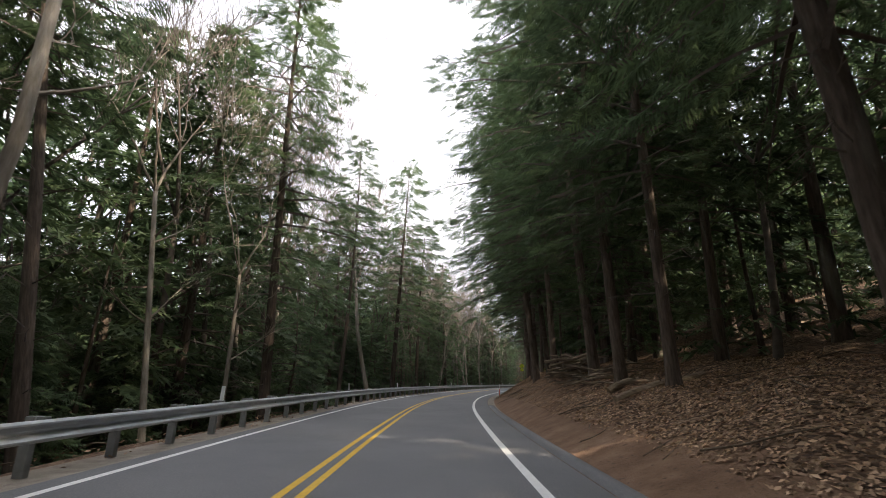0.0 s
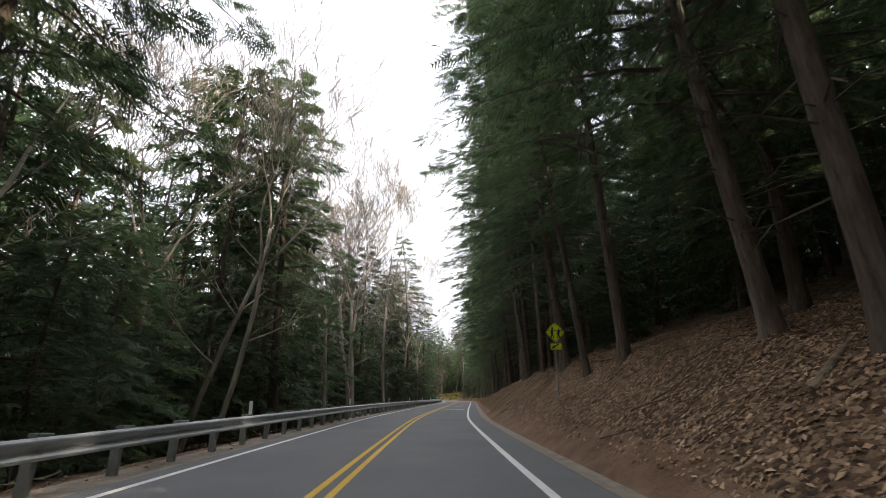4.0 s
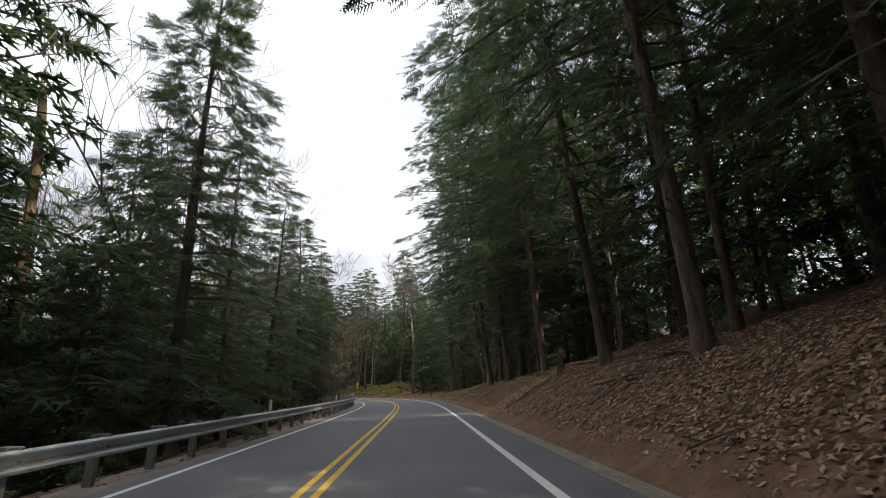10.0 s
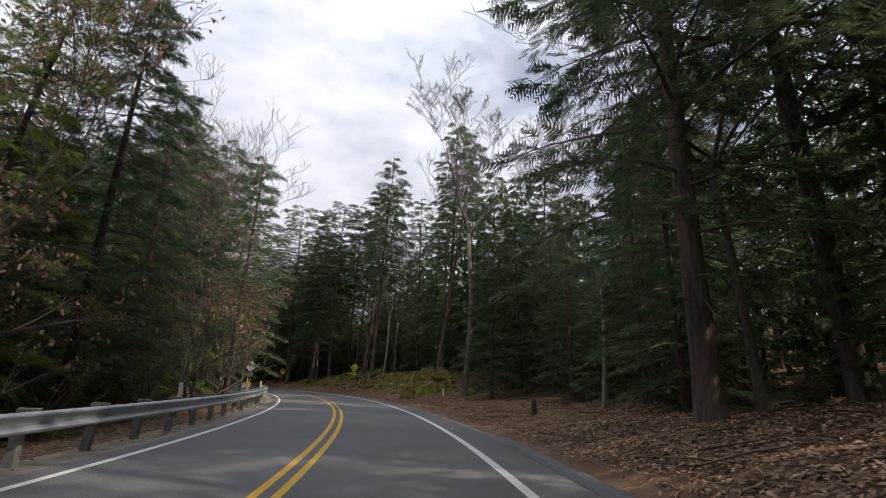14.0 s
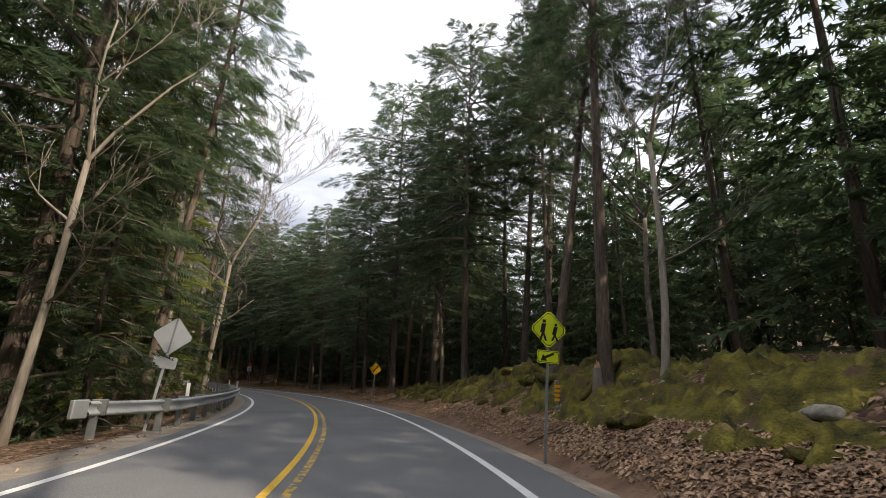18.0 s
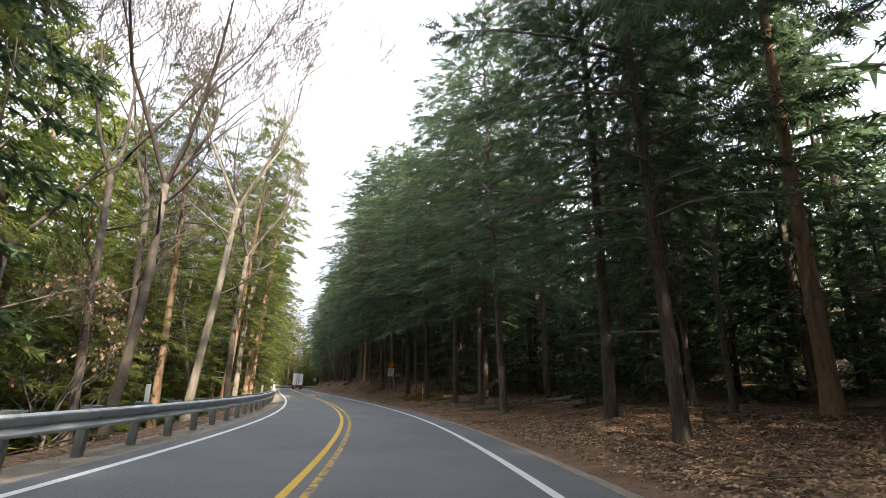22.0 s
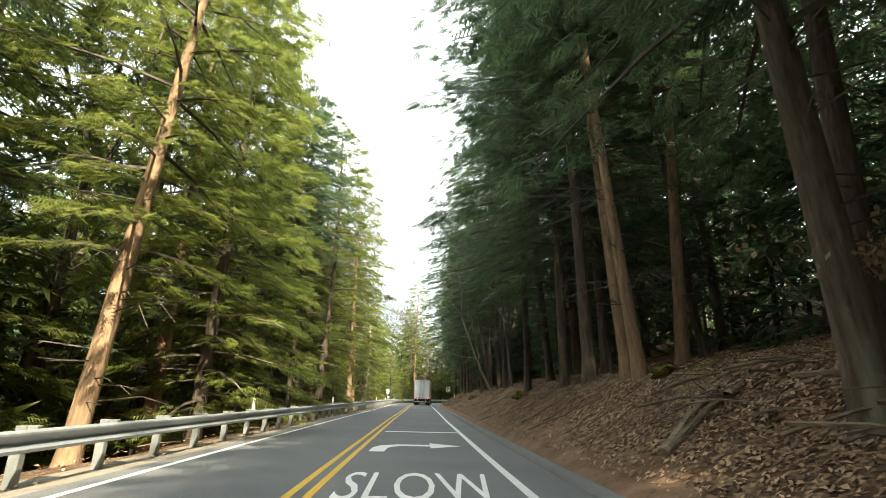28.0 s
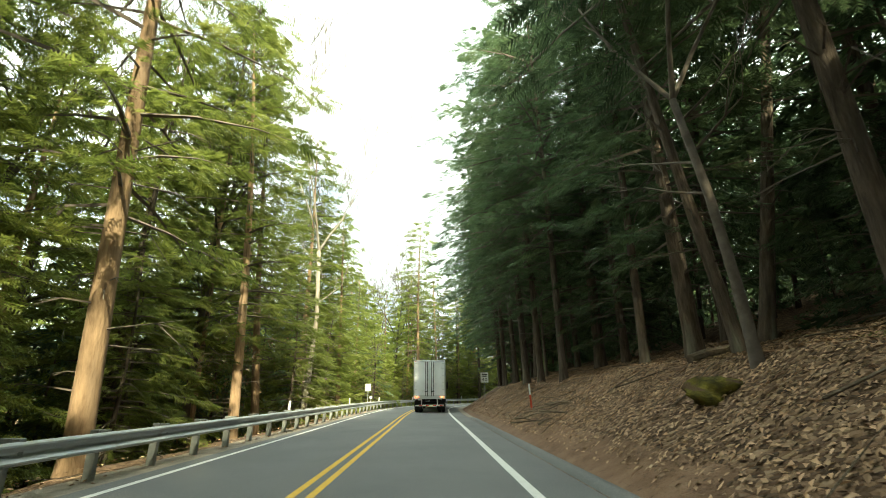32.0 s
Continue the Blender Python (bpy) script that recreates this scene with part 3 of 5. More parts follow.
def fronds(root, way, length, rng, shoots, fat):
    """Flat feathery sprays of needles, all at once: each a spine with pointed side shoots that bend down at their tips."""
    n = len(root)
    way = way / (np.linalg.norm(way, axis=1)[:, None] + 1e-9)
    side = np.cross(way, (0, 0, 1.0))
    side /= np.linalg.norm(side, axis=1)[:, None] + 1e-9
    up = np.cross(side, way)
    roll = rng.uniform(-0.8, 0.8, n)[:, None]
    side = side * np.cos(roll) + up * np.sin(roll)
    length = length[:, None]
    down = np.array((0, 0, -1.0))
    tip = root + way * length + down * 0.14 * length
    w = (0.030 if len(shoots) > 2 else 0.075) * length * fat
    out = [np.stack([root - side * w, root + side * w, tip], 1)]
    for t, l in shoots:
        p = root + (tip - root) * t
        for sg in (-1, 1):
            e = p + (way * 0.6 + side * sg * 0.8) * length * 0.5 * l * rng.uniform(0.65, 1.25, n)[:, None] + down * length * rng.uniform(0.0, 0.16, n)[:, None]
            q = way * length * (0.052 if len(shoots) > 2 else 0.095) * fat
            out.append(np.stack([p - q, p + q, e], 1))
    return np.concatenate(out)


def hemlock_meshes(seed, H, base, spread, branches, per, size, dead=14, lean=0.0, mat=None, trunk_r=0.3, bark=None, far=False, middle=False, taper=0.62):
    """Meshes of one conifer: trunk, limbs with dead lower branches, and a crown of feathery sprays. A lower taper keeps the crown wide further up."""
    rng = random.Random(seed)
    trunk, limbs = Soup(), Soup()
    roots_, ways, sizes = [], [], []
    bend = (rng.uniform(-0.25, 0.25), rng.uniform(-0.25, 0.25))

    def axis(z):
        t = z / H
        return np.array((lean * z + bend[0] * math.sin(t * 3.1) * 1.2, bend[1] * math.sin(t * 2.6) * 1.2, z))

    zs = [-0.6, 0.0, 0.3, 0.9, 2.0] + [H * f for f in (0.16, 0.28, 0.4, 0.52, 0.64, 0.76, 0.88, 1.0)]
    rr = [trunk_r * (1.55 if z < 0 else 1.4 if z < 0.1 else 1.18 if z < 0.5 else 1.0) * (1 - 0.93 * max(z, 0) / H) + 0.012 for z in zs]
    trunk.tube([axis(z) for z in zs], rr, 9)
    for _ in range(dead):
        z = rng.uniform(0.06, max(base + 0.12, 0.3)) * H
        a = rng.uniform(0, 6.283)
        l = rng.uniform(0.6, 2.4)
        d = np.array((math.cos(a), math.sin(a), 0))
        p = axis(z)
        mid = p + d * l * 0.6 + (0, 0, rng.uniform(-0.05, 0.12) * l)
        limbs.tube([p, mid, p + d * l + (0, 0, rng.uniform(-0.35, 0.1) * l)], [0.025, 0.015, 0.005], 3)
        if not (far or middle):
            for _ in range(2):
                b = a + rng.uniform(-1.0, 1.0)
                limbs.tube([mid, mid + np.array((math.cos(b), math.sin(b), rng.uniform(-0.4, 0.1))) * l * rng.uniform(0.25, 0.5)], [0.009, 0.003], 3)
    for i in range(branches):
        t = (i + rng.random()) / branches
        z = H * (base + (1.0 - base) * t ** 0.9)
        a = i * 2.39996 + rng.uniform(-0.5, 0.5)
        rel = (z / H - base) / (1 - base)
        l = spread * (1.02 - rel) ** taper * (0.6 + 0.4 * min(1, rel * 5)) * rng.uniform(0.42, 1.15) + 0.35
        d = np.array((math.cos(a), math.sin(a), 0.0))
        p = axis(z)
        rise = 0.18 * (rel - 0.25)
        pts = [p + d * l * f + np.array((0, 0, l * (rise * f * 1.6 - 0.22 * f * f))) for f in (0, 0.35, 0.7, 1.0)]
        limbs.tube(pts, [0.012 * l + 0.012, 0.009 * l + 0.006, 0.005 * l, 0.004], 3)
        n = max(3, int(per * (0.3 + l / spread)))
        sd = cross(d, (0, 0, 1.0))
        for k in range(n):
            f = 0.18 + 0.82 * (k + rng.random()) / n
            j = min(int(f * 3), 2)
            fr = f * 3 - j
            root = pts[j] * (1 - fr) + pts[j + 1] * fr
            sg = rng.choice((-1, 1))
            o = rng.random() * (1.05 - f) * 0.42 * l
            roots_.append(root + sd * sg * o + d * o * 0.5 + (0, 0, -0.10 * o + rng.uniform(-0.12, 0.08)))
            ways.append(d * (0.6 + f * 0.5) + sd * sg * rng.uniform(0.1, 0.9) + (0, 0, rng.uniform(-0.4, 0.12)))
            sizes.append(size * rng.uniform(0.55, 1.3))
    crown = fronds(np.array(roots_), np.array(ways), np.array(sizes), np.random.RandomState(seed), COARSE if far else MEDIUM if middle else FINE, 1.5 if far else 1.15 if middle else 1.0)
    out = []
    for nm, sp, mt in (("trunk", trunk, bark or M_BARK), ("limb_mass", limbs, M_TWIG)):
        me = bpy.data.meshes.new(nm)
        me.from_pydata([tuple(v) for v in sp.v], [], sp.f)
        me.materials.append(mt)
        if nm == "trunk":
            me.polygons.foreach_set("use_smooth", [True] * len(me.polygons))
        out.append(me)
    out.append(tri_mesh("crown", crown, mat or M_NEEDLE))
    return out


def bare_meshes(seed, H, fork, spread, r, bark, twigs=4, lean=0.0, leafy=0.0):
    """Meshes of one leafless broad-leaved tree: trunk and branches, and its fine twigs."""
    rng = random.Random(seed)
    trunk, limbs, leaves = Soup(), Soup(), Soup()

    def grow(p, d, l, rad, level, soup):
        pts, rads = [p], [rad]
        n = 4 if level < 2 else 3 if level < twigs else 2
        for k in range(n):
            d = d + np.array((rng.uniform(-0.17, 0.17), rng.uniform(-0.17, 0.17), rng.uniform(-0.03, 0.13)))
            d /= np.linalg.norm(d)
            pts.append(pts[-1] + d * l / n)
            rads.append(max(rad * (1 - 0.62 * (k + 1) / n), 0.0006 * H))
        soup.tube(pts, rads, 6 if level < 1 else 4 if level < 2 else 3)
        if level >= twigs:
            if leafy and rng.random() < leafy:
                for _ in range(3):
                    e = pts[-1] + np.array([rng.uniform(-0.15, 0.15) for _ in range(3)])
                    a = np.array([rng.uniform(-0.07, 0.07) for _ in range(3)])
                    b = np.array([rng.uniform(-0.05, 0.05) for _ in range(3)]) + (0, 0, -0.05)
                    leaves.quad(e, e + a, e + a + b, e + b)
            return
        kids = rng.choice((3, 4)) if level < 3 else 3
        for k in range(kids):
            j = rng.randint(2, len(pts) - 1) if k else len(pts) - 1
            a = rng.uniform(0, 6.283)
            side = np.array((math.cos(a), math.sin(a), rng.uniform(-0.1, 0.5)))
            nd = d * rng.uniform(0.7, 1.2) + side * spread
            nd[2] += 0.15
            grow(pts[j], nd / np.linalg.norm(nd), l * rng.uniform(0.5, 0.74), rads[j] * rng.uniform(0.55, 0.8), level + 1, limbs)

    zf = H * fork
    pts = [np.array((lean * z + 0.25 * math.sin(z * 0.35 + seed), 0.2 * math.sin(z * 0.28 + seed * 2), z)) for z in (-0.5, 0, 0.5, zf * 0.3, zf * 0.6, zf)]
    trunk.tube(pts, [r * 1.5, r * 1.35, r * 1.1, r * 0.95, r * 0.85, r * 0.7], 9)
    for k in range(3):
        a = k * 2.2 + rng.uniform(-0.5, 0.5)
        d = np.array((math.cos(a) * spread * 0.6 + lean, math.sin(a) * spread * 0.6, 1.0))
        grow(pts[-1], d / np.linalg.norm(d), (H - zf) * rng.uniform(0.4, 0.55), r * 0.55, 0, limbs)
    for k in range(4):
        a = rng.uniform(0, 6.283)
        z = zf * rng.uniform(0.45, 0.95)
        p = np.array((lean * z + 0.25 * math.sin(z * 0.35 + seed), 0.2 * math.sin(z * 0.28 + seed * 2), z))
        d = np.array((math.cos(a), math.sin(a), 0.5))
        grow(p, d / np.linalg.norm(d), rng.uniform(1.2, 2.6), 0.05, max(twigs - 2, 1), limbs)
    out = []
    for nm, sp, mt in (("trunk", trunk, bark), ("branch_mass", limbs, bark), ("dry_foliage", leaves, M_DRYLEAF)):
        if not sp.f:
            continue
        me = bpy.data.meshes.new(nm)
        me.from_pydata([tuple(v) for v in sp.v], [], sp.f)
        me.materials.append(mt)
        if nm != "dry_foliage":
            me.polygons.foreach_set("use_smooth", [True] * len(me.polygons))
        out.append(me)
    return out


def plant(name, meshes, s, u, label, category="tree", group="roadside trees", size=1.0, turn=None, tilt=0.0, tilt_way=0.0, sink=0.15):
    """Sets a tree of the given meshes on the ground; tilt leans it towards the bearing tilt_way of the road's frame (0: to the right)."""
    rng = random.Random(int(s * 131 + u * 977))
    p = place(s, u, sink)
    ob = thing(name, label, category, group)
    turn = rng.uniform(0, 360) if turn is None else turn
    way = radians(heading(s) + tilt_way)
    lean_axis = Vector((-math.sin(way), math.cos(way), 0))
    m = Matrix.Translation(p) @ Matrix.Rotation(radians(tilt), 4, lean_axis) @ Matrix.Rotation(radians(turn), 4, "Z") @ Matrix.Scale(size, 4)
    ob.matrix_basis = m
    for me in meshes:
        o = new(me.name.split(".")[0], me)
        o.parent = ob
        if o.name[0] != "t":
            tagged(o, kind="stuff")
    return ob


NEAR_HEM = [hemlock_meshes(11, 22, 0.12, 4.9, 100, 52, 0.52, trunk_r=0.26, taper=0.5), hemlock_meshes(12, 24, 0.22, 4.6, 92, 52, 0.52, dead=26, trunk_r=0.24, taper=0.45),
            hemlock_meshes(13, 20, 0.06, 4.7, 98, 50, 0.50, trunk_r=0.24), hemlock_meshes(14, 23, 0.30, 4.7, 86, 52, 0.52, dead=30, trunk_r=0.24, taper=0.5)]
FRONT_HEM = [hemlock_meshes(15, 28, 0.20, 7.4, 116, 62, 0.54, dead=24, trunk_r=0.23, taper=0.36), hemlock_meshes(16, 26, 0.26, 7.0, 104, 62, 0.54, dead=28, trunk_r=0.21, taper=0.36)]
SUNTINT_HEM = [hemlock_meshes(21, 22, 0.10, 4.8, 100, 64, 0.43, mat=M_NEEDLE_SUNTINT, bark=M_TANBARK, trunk_r=0.24, taper=0.5), hemlock_meshes(22, 20, 0.05, 4.6, 98, 64, 0.42, mat=M_NEEDLE_SUNTINT, trunk_r=0.22),
            hemlock_meshes(23, 24, 0.2, 4.6, 90, 64, 0.43, mat=M_NEEDLE_SUNTINT, bark=M_TANBARK, dead=24, trunk_r=0.24, taper=0.5)]
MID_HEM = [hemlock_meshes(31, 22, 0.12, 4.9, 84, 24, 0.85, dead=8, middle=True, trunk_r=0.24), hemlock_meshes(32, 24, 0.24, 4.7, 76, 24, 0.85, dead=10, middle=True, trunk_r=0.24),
           hemlock_meshes(33, 22, 0.10, 4.7, 82, 24, 0.85, dead=8, middle=True, mat=M_NEEDLE_SUNTINT, bark=M_TANBARK, trunk_r=0.24)]
FAR_HEM = [hemlock_meshes(34, 21, 0.12, 4.9, 42, 6, 2.1, dead=0, far=True), hemlock_meshes(35, 23, 0.2, 4.6, 40, 6, 2.1, dead=0, far=True),
           hemlock_meshes(36, 19, 0.06, 4.7, 42, 6, 2.0, dead=0, far=True, mat=M_NEEDLE_SUNTINT)]
LOW_HEM = [hemlock_meshes(37, 9, 0.02, 3.4, 40, 12, 0.85, dead=0, middle=True, trunk_r=0.09), hemlock_meshes(38, 9, 0.02, 3.4, 40, 12, 0.85, dead=0, middle=True, trunk_r=0.09, mat=M_NEEDLE_SUNTINT)]
POLE_TAN = hemlock_meshes(53, 24, 0.5, 3.6, 50, 40, 0.58, dead=40, trunk_r=0.22, bark=M_TANBARK)
YOUNG_HEM = [hemlock_meshes(41, 7, 0.05, 2.5, 60, 34, 0.38, dead=2, trunk_r=0.08), hemlock_meshes(42, 5, 0.04, 2.2, 50, 32, 0.36, dead=0, trunk_r=0.06)]
YOUNG_SUNTINT = hemlock_meshes(43, 7, 0.05, 2.5, 60, 34, 0.38, dead=2, trunk_r=0.08, mat=M_NEEDLE_SUNTINT)
POLE = [hemlock_meshes(51, 24, 0.46, 4.2, 56, 42, 0.58, dead=30, trunk_r=0.15), hemlock_meshes(52, 27, 0.42, 4.5, 60, 42, 0.58, dead=34, trunk_r=0.2)]
BARE = [bare_meshes(61, 20, 0.40, 0.75, 0.14, M_PALEBARK, 5), bare_meshes(62, 23, 0.46, 0.68, 0.15, M_PALEBARK, 5), bare_meshes(63, 18, 0.36, 0.85, 0.12, M_TWIG, 5)]
FAR_BARE = bare_meshes(64, 21, 0.42, 0.75, 0.13, M_TWIG, 4)
BROWN = [bare_meshes(71, 9, 0.25, 0.95, 0.07, M_TWIG, 4, leafy=0.6), bare_meshes(72, 6, 0.2, 1.0, 0.06, M_TWIG, 4, leafy=0.6)]
L_HEM = "tall dark-green hemlock with drooping feathery branches on leaf litter"
L_SUNTINT = "tall hemlock behind the guard rail, needles coloured yellowish-green as if sunlit"
L_POLE = "tall bare-trunked hemlock with a high crown and dead lower branches"
L_BARE = "leafless grey broad-leaved tree with fine twigs"
L_YOUNG = "young bushy hemlock with branches down to the ground"
L_BROWN = "small understorey tree with a few clinging dry brown leaves"


def far_woods(name, spots, meshes, label):
    """Many distant trees joined into one object: copies of one tree's trunk and crown."""
    co, tris, mats, base = [], [], [], 0
    for mi, me in ((0, meshes[0]), (1, meshes[-1])):
        v = np.zeros(3 * len(me.vertices), dtype=np.float32)
        me.vertices.foreach_get("co", v)
        v = v.reshape(-1, 3)
        f = []
        for p in me.polygons:
            q = list(p.vertices)
            f += [(q[0], q[i], q[i + 1]) for i in range(1, len(q) - 1)]
        f = np.array(f)
        for x, y, z, size, turn in spots:
            c, n = math.cos(turn) * size, math.sin(turn) * size
            w = np.stack([v[:, 0] * c - v[:, 1] * n + x, v[:, 0] * n + v[:, 1] * c + y, v[:, 2] * size + z], 1)
            co.append(w)
            tris.append(f + base)
            mats.append(np.full(len(f), mi, dtype=np.int32))
            base += len(v)
    co, tris, mats = np.concatenate(co), np.concatenate(tris), np.concatenate(mats)
    me = bpy.data.meshes.new(name)
    me.vertices.add(len(co))
    me.vertices.foreach_set("co", co.astype(np.float32).ravel())
    me.loops.add(3 * len(tris))
    me.loops.foreach_set("vertex_index", tris.astype(np.int32).ravel())
    me.polygons.add(len(tris))
    me.polygons.foreach_set("loop_start", np.arange(0, 3 * len(tris), 3, dtype=np.int32))
    me.materials.append(meshes[0].materials[0])
    me.materials.append(meshes[-1].materials[0])
    me.polygons.foreach_set("material_index", mats)
    me.update(calc_edges=True)
    return tagged(new(name, me), label, "woods", kind="stuff")


TAKEN = {}


def clear(s, u, gap):
    x, y = flat(s, u)
    cx, cy = int(x // 6), int(y // 6)
    for i in range(cx - 1, cx + 2):
        for j in range(cy - 1, cy + 2):
            for qx, qy in TAKEN.get((i, j), ()):
                if (qx - x) ** 2 + (qy - y) ** 2 < gap * gap:
                    return False
    TAKEN.setdefault((cx, cy), []).append((x, y))
    return True


def row(rng, u0, u1, every, gap, s0, s1):
    """Places for one row of trees along the road."""
    s = s0
    while s < s1:
        q, u = s + rng.uniform(-0.4, 0.4) * every, rng.uniform(u0, u1)
        if clear(q, u, gap):
            yield q, u
        s += every


LEFT_BARE = [(40.0, 0.42), (83.9, 0.46), (114.9, 0.42), (173.4, 0.45), (213.1, 0.22), (293.2, 0.10), (316.2, 0.45), (348.1, 0.45), (366.4, 0.10), (408.8, 0.08)]
LEFT_SIZE = [(40.0, 1.1), (120.0, 1.08), (193.5, 1.05), (213.1, 0.85), (232.6, 0.64), (266.9, 0.68), (280.0, 1.05), (288.8, 1.15), (408.8, 1.25)]
LEFT_DEEP = [(40.0, 0.75), (99.1, 0.85), (130.6, 0.95), (206.8, 0.85), (237.2, 0.7), (275.7, 0.95), (316.2, 0.6), (352.6, 0.65), (366.4, 0.85)]
RIGHT_OPEN = [(180.1, 0.0), (200.2, 0.4), (239.4, 0.5), (261.4, 0.5), (272.2, 1.0), (302.2, 1.0), (317.2, 0.75), (339.2, 0.25), (357.1, 0.25), (408.8, 0.15)]


def suntint_share(s):
    """How many of the hemlocks beyond the guard rail have needles coloured as if sunlit at s."""
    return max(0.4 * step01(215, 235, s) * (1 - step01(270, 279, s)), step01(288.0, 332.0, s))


def scatter():
    rng = random.Random(5)
    s1 = LENGTH - 50
    for s, u in row(rng, 6.2, 7.6, 6.2, 2.2, -2, s1):
        if not 234.9 < s < 305.0:
            plant("hemlock_tree", FRONT_HEM[rng.randrange(2)], s, u, "wide hemlock with long boughs reaching over the road", size=rng.uniform(0.92, 1.12) * (1.02 if 138.0 < s < 216.9 else 0.82 if 316 < s < 356 else 1.0), tilt=rng.uniform(1, 4), tilt_way=180)
    for u0, u1, every in ((8.2, 10.2, 6.8), (10.4, 13.0, 6.0)):
        for s, u in row(rng, u0, u1, every, 2.6, -6, s1):
            r, k = rng.random(), rng.randrange(12)
            size, tilt, way = rng.uniform(0.8, 1.15), rng.uniform(0, 3), rng.uniform(0, 360)
            airy = keyed(RIGHT_OPEN, s)
            size *= 1 - 0.3 * step01(232.6, 243.7, s) * (1 - step01(272.2, 280.9, s))
            if airy > 0.5 and u < 9.6 and r < 0.6:
                continue
            if 236 < s < 268 and r < 0.58:
                if r < 0.3:
                    plant("bare_tree", BARE[k % 3], s, u, L_BARE, size=size * 0.9, tilt=tilt, tilt_way=way)
                continue
            meshes = NEAR_HEM if u < 10.3 else MID_HEM[:2]
            if r < 0.58 - 0.5 * airy:
                plant("hemlock_tree", meshes[k % len(meshes)], s, u, L_HEM, size=size, tilt=tilt, tilt_way=way)
            elif r < 0.86 - 0.2 * airy:
                plant("hemlock_tree", POLE[k % 2], s, u, L_POLE, size=size, tilt=tilt, tilt_way=way)
            elif r < 0.94:
                plant("bare_tree", BARE[2], s, u, L_BARE, size=size * 0.95, tilt=tilt, tilt_way=way)
            else:
                plant("young_hemlock", YOUNG_HEM[k % 2], s, u, L_YOUNG, size=size)
    for u0, u1, every in ((-10.0, -7.6, 6.0), (-14, -10.4, 5.8)):
        for s, u in row(rng, u0, u1, every, 2.6, -6, s1):
            r, k = rng.random(), rng.randrange(12)
            if u > -10.2 and rng.random() < (0.3 if s > 352.6 else 0.12 if s < 210 else 0.0):
                continue
            size, tilt, way = rng.uniform(0.82, 1.1) * keyed(LEFT_SIZE, s), rng.uniform(0, 3), rng.uniform(0, 360)
            warm = rng.random() < suntint_share(s)
            nb = keyed(LEFT_BARE, s)
            if r < nb:
                plant("bare_tree", BARE[k % 3], s, u, L_BARE, size=size * 1.08, tilt=tilt, tilt_way=way)
            elif r < nb + 0.13:
                plant("young_hemlock", YOUNG_SUNTINT if warm else YOUNG_HEM[k % 2], s, u, L_YOUNG, size=size * 1.3)
            elif r < nb + 0.17:
                plant("understorey_tree", BROWN[k % 2], s, u, L_BROWN, size=size * 1.1)
            elif r < nb + 0.22:
                plant("hemlock_tree", POLE[k % 2], s, u, L_POLE, size=size, tilt=tilt, tilt_way=way)
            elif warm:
                plant("hemlock_tree", SUNTINT_HEM[k % 3], s, u, L_SUNTINT, size=size, tilt=tilt, tilt_way=way)
            else:
                meshes = NEAR_HEM if u > -10.5 else MID_HEM[:2]
                plant("hemlock_tree", meshes[k % len(meshes)], s, u, L_HEM, size=size, tilt=tilt, tilt_way=way)
    for s, u in row(rng, -13.5, -8.2, 4.8, 1.6, -6, s1):
        warm = rng.random() < suntint_share(s)
        if rng.random() < keyed(LEFT_DEEP, s):
            plant("young_hemlock", YOUNG_SUNTINT if warm else YOUNG_HEM[rng.randrange(2)], s, u, L_YOUNG, size=rng.uniform(0.7, 1.5))
    for s, u in row(rng, 7.6, 9.4, 7.5, 1.8, 380.2, s1):
        plant("hemlock_tree", NEAR_HEM[0], s, u, "leafy dark hemlock with low boughs shading the bank", size=rng.uniform(0.85, 1.15), tilt=rng.uniform(0, 3), tilt_way=180)
    for s, u in row(rng, -9.4, -7.3, 3.4, 0.8, 230.3, 272.2):
        plant("understorey_tree", BROWN[rng.randrange(2)], s, u, L_BROWN, size=rng.uniform(0.6, 1.0), tilt=rng.uniform(0, 9), tilt_way=rng.uniform(-60, 60))
    for u0, u1 in ((8.6, 10.0), (10.2, 12.4)):
        for s, u in row(rng, u0, u1, 3.2, 1.8, 232.6, 269.6):
            plant("hemlock_tree", NEAR_HEM[2], s, u, "dense dark hemlock with boughs down to the ground", size=rng.uniform(0.45, 0.72))
    mid = [[], [], []]
    for u0, u1, every in ((13, 17, 6.4), (15, 18.5, 6.4), (17.5, 21, 7.0), (-17, -13.5, 6.0), (-20, -17.2, 7.0), (-24, -20.5, 7.0)):
        for s, u in row(rng, u0, u1, every, 2.4, 322 if u0 == 15 else -6, 375 if u0 == 15 else s1):
            keep = (0.4 if 234 < s < 268 or 188 < s < 222 else 1.0) if u > 0 else keyed(LEFT_DEEP, s)
            if rng.random() > keep:
                continue
            x, y = flat(s, u)
            # kind 2 has the sunlight painted into its needle colour
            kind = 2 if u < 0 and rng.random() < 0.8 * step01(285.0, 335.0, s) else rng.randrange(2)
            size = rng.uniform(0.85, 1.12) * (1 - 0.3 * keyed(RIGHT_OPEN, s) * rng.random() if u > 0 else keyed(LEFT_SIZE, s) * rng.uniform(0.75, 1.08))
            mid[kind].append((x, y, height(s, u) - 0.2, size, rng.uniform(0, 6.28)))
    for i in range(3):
        far_woods("woods", mid[i], MID_HEM[i], ("dark hemlocks standing close behind the first rows", "tall dark hemlocks behind the first rows", "hemlocks behind the first rows, coloured yellow-green as if sunlit")[i])
    bare = []
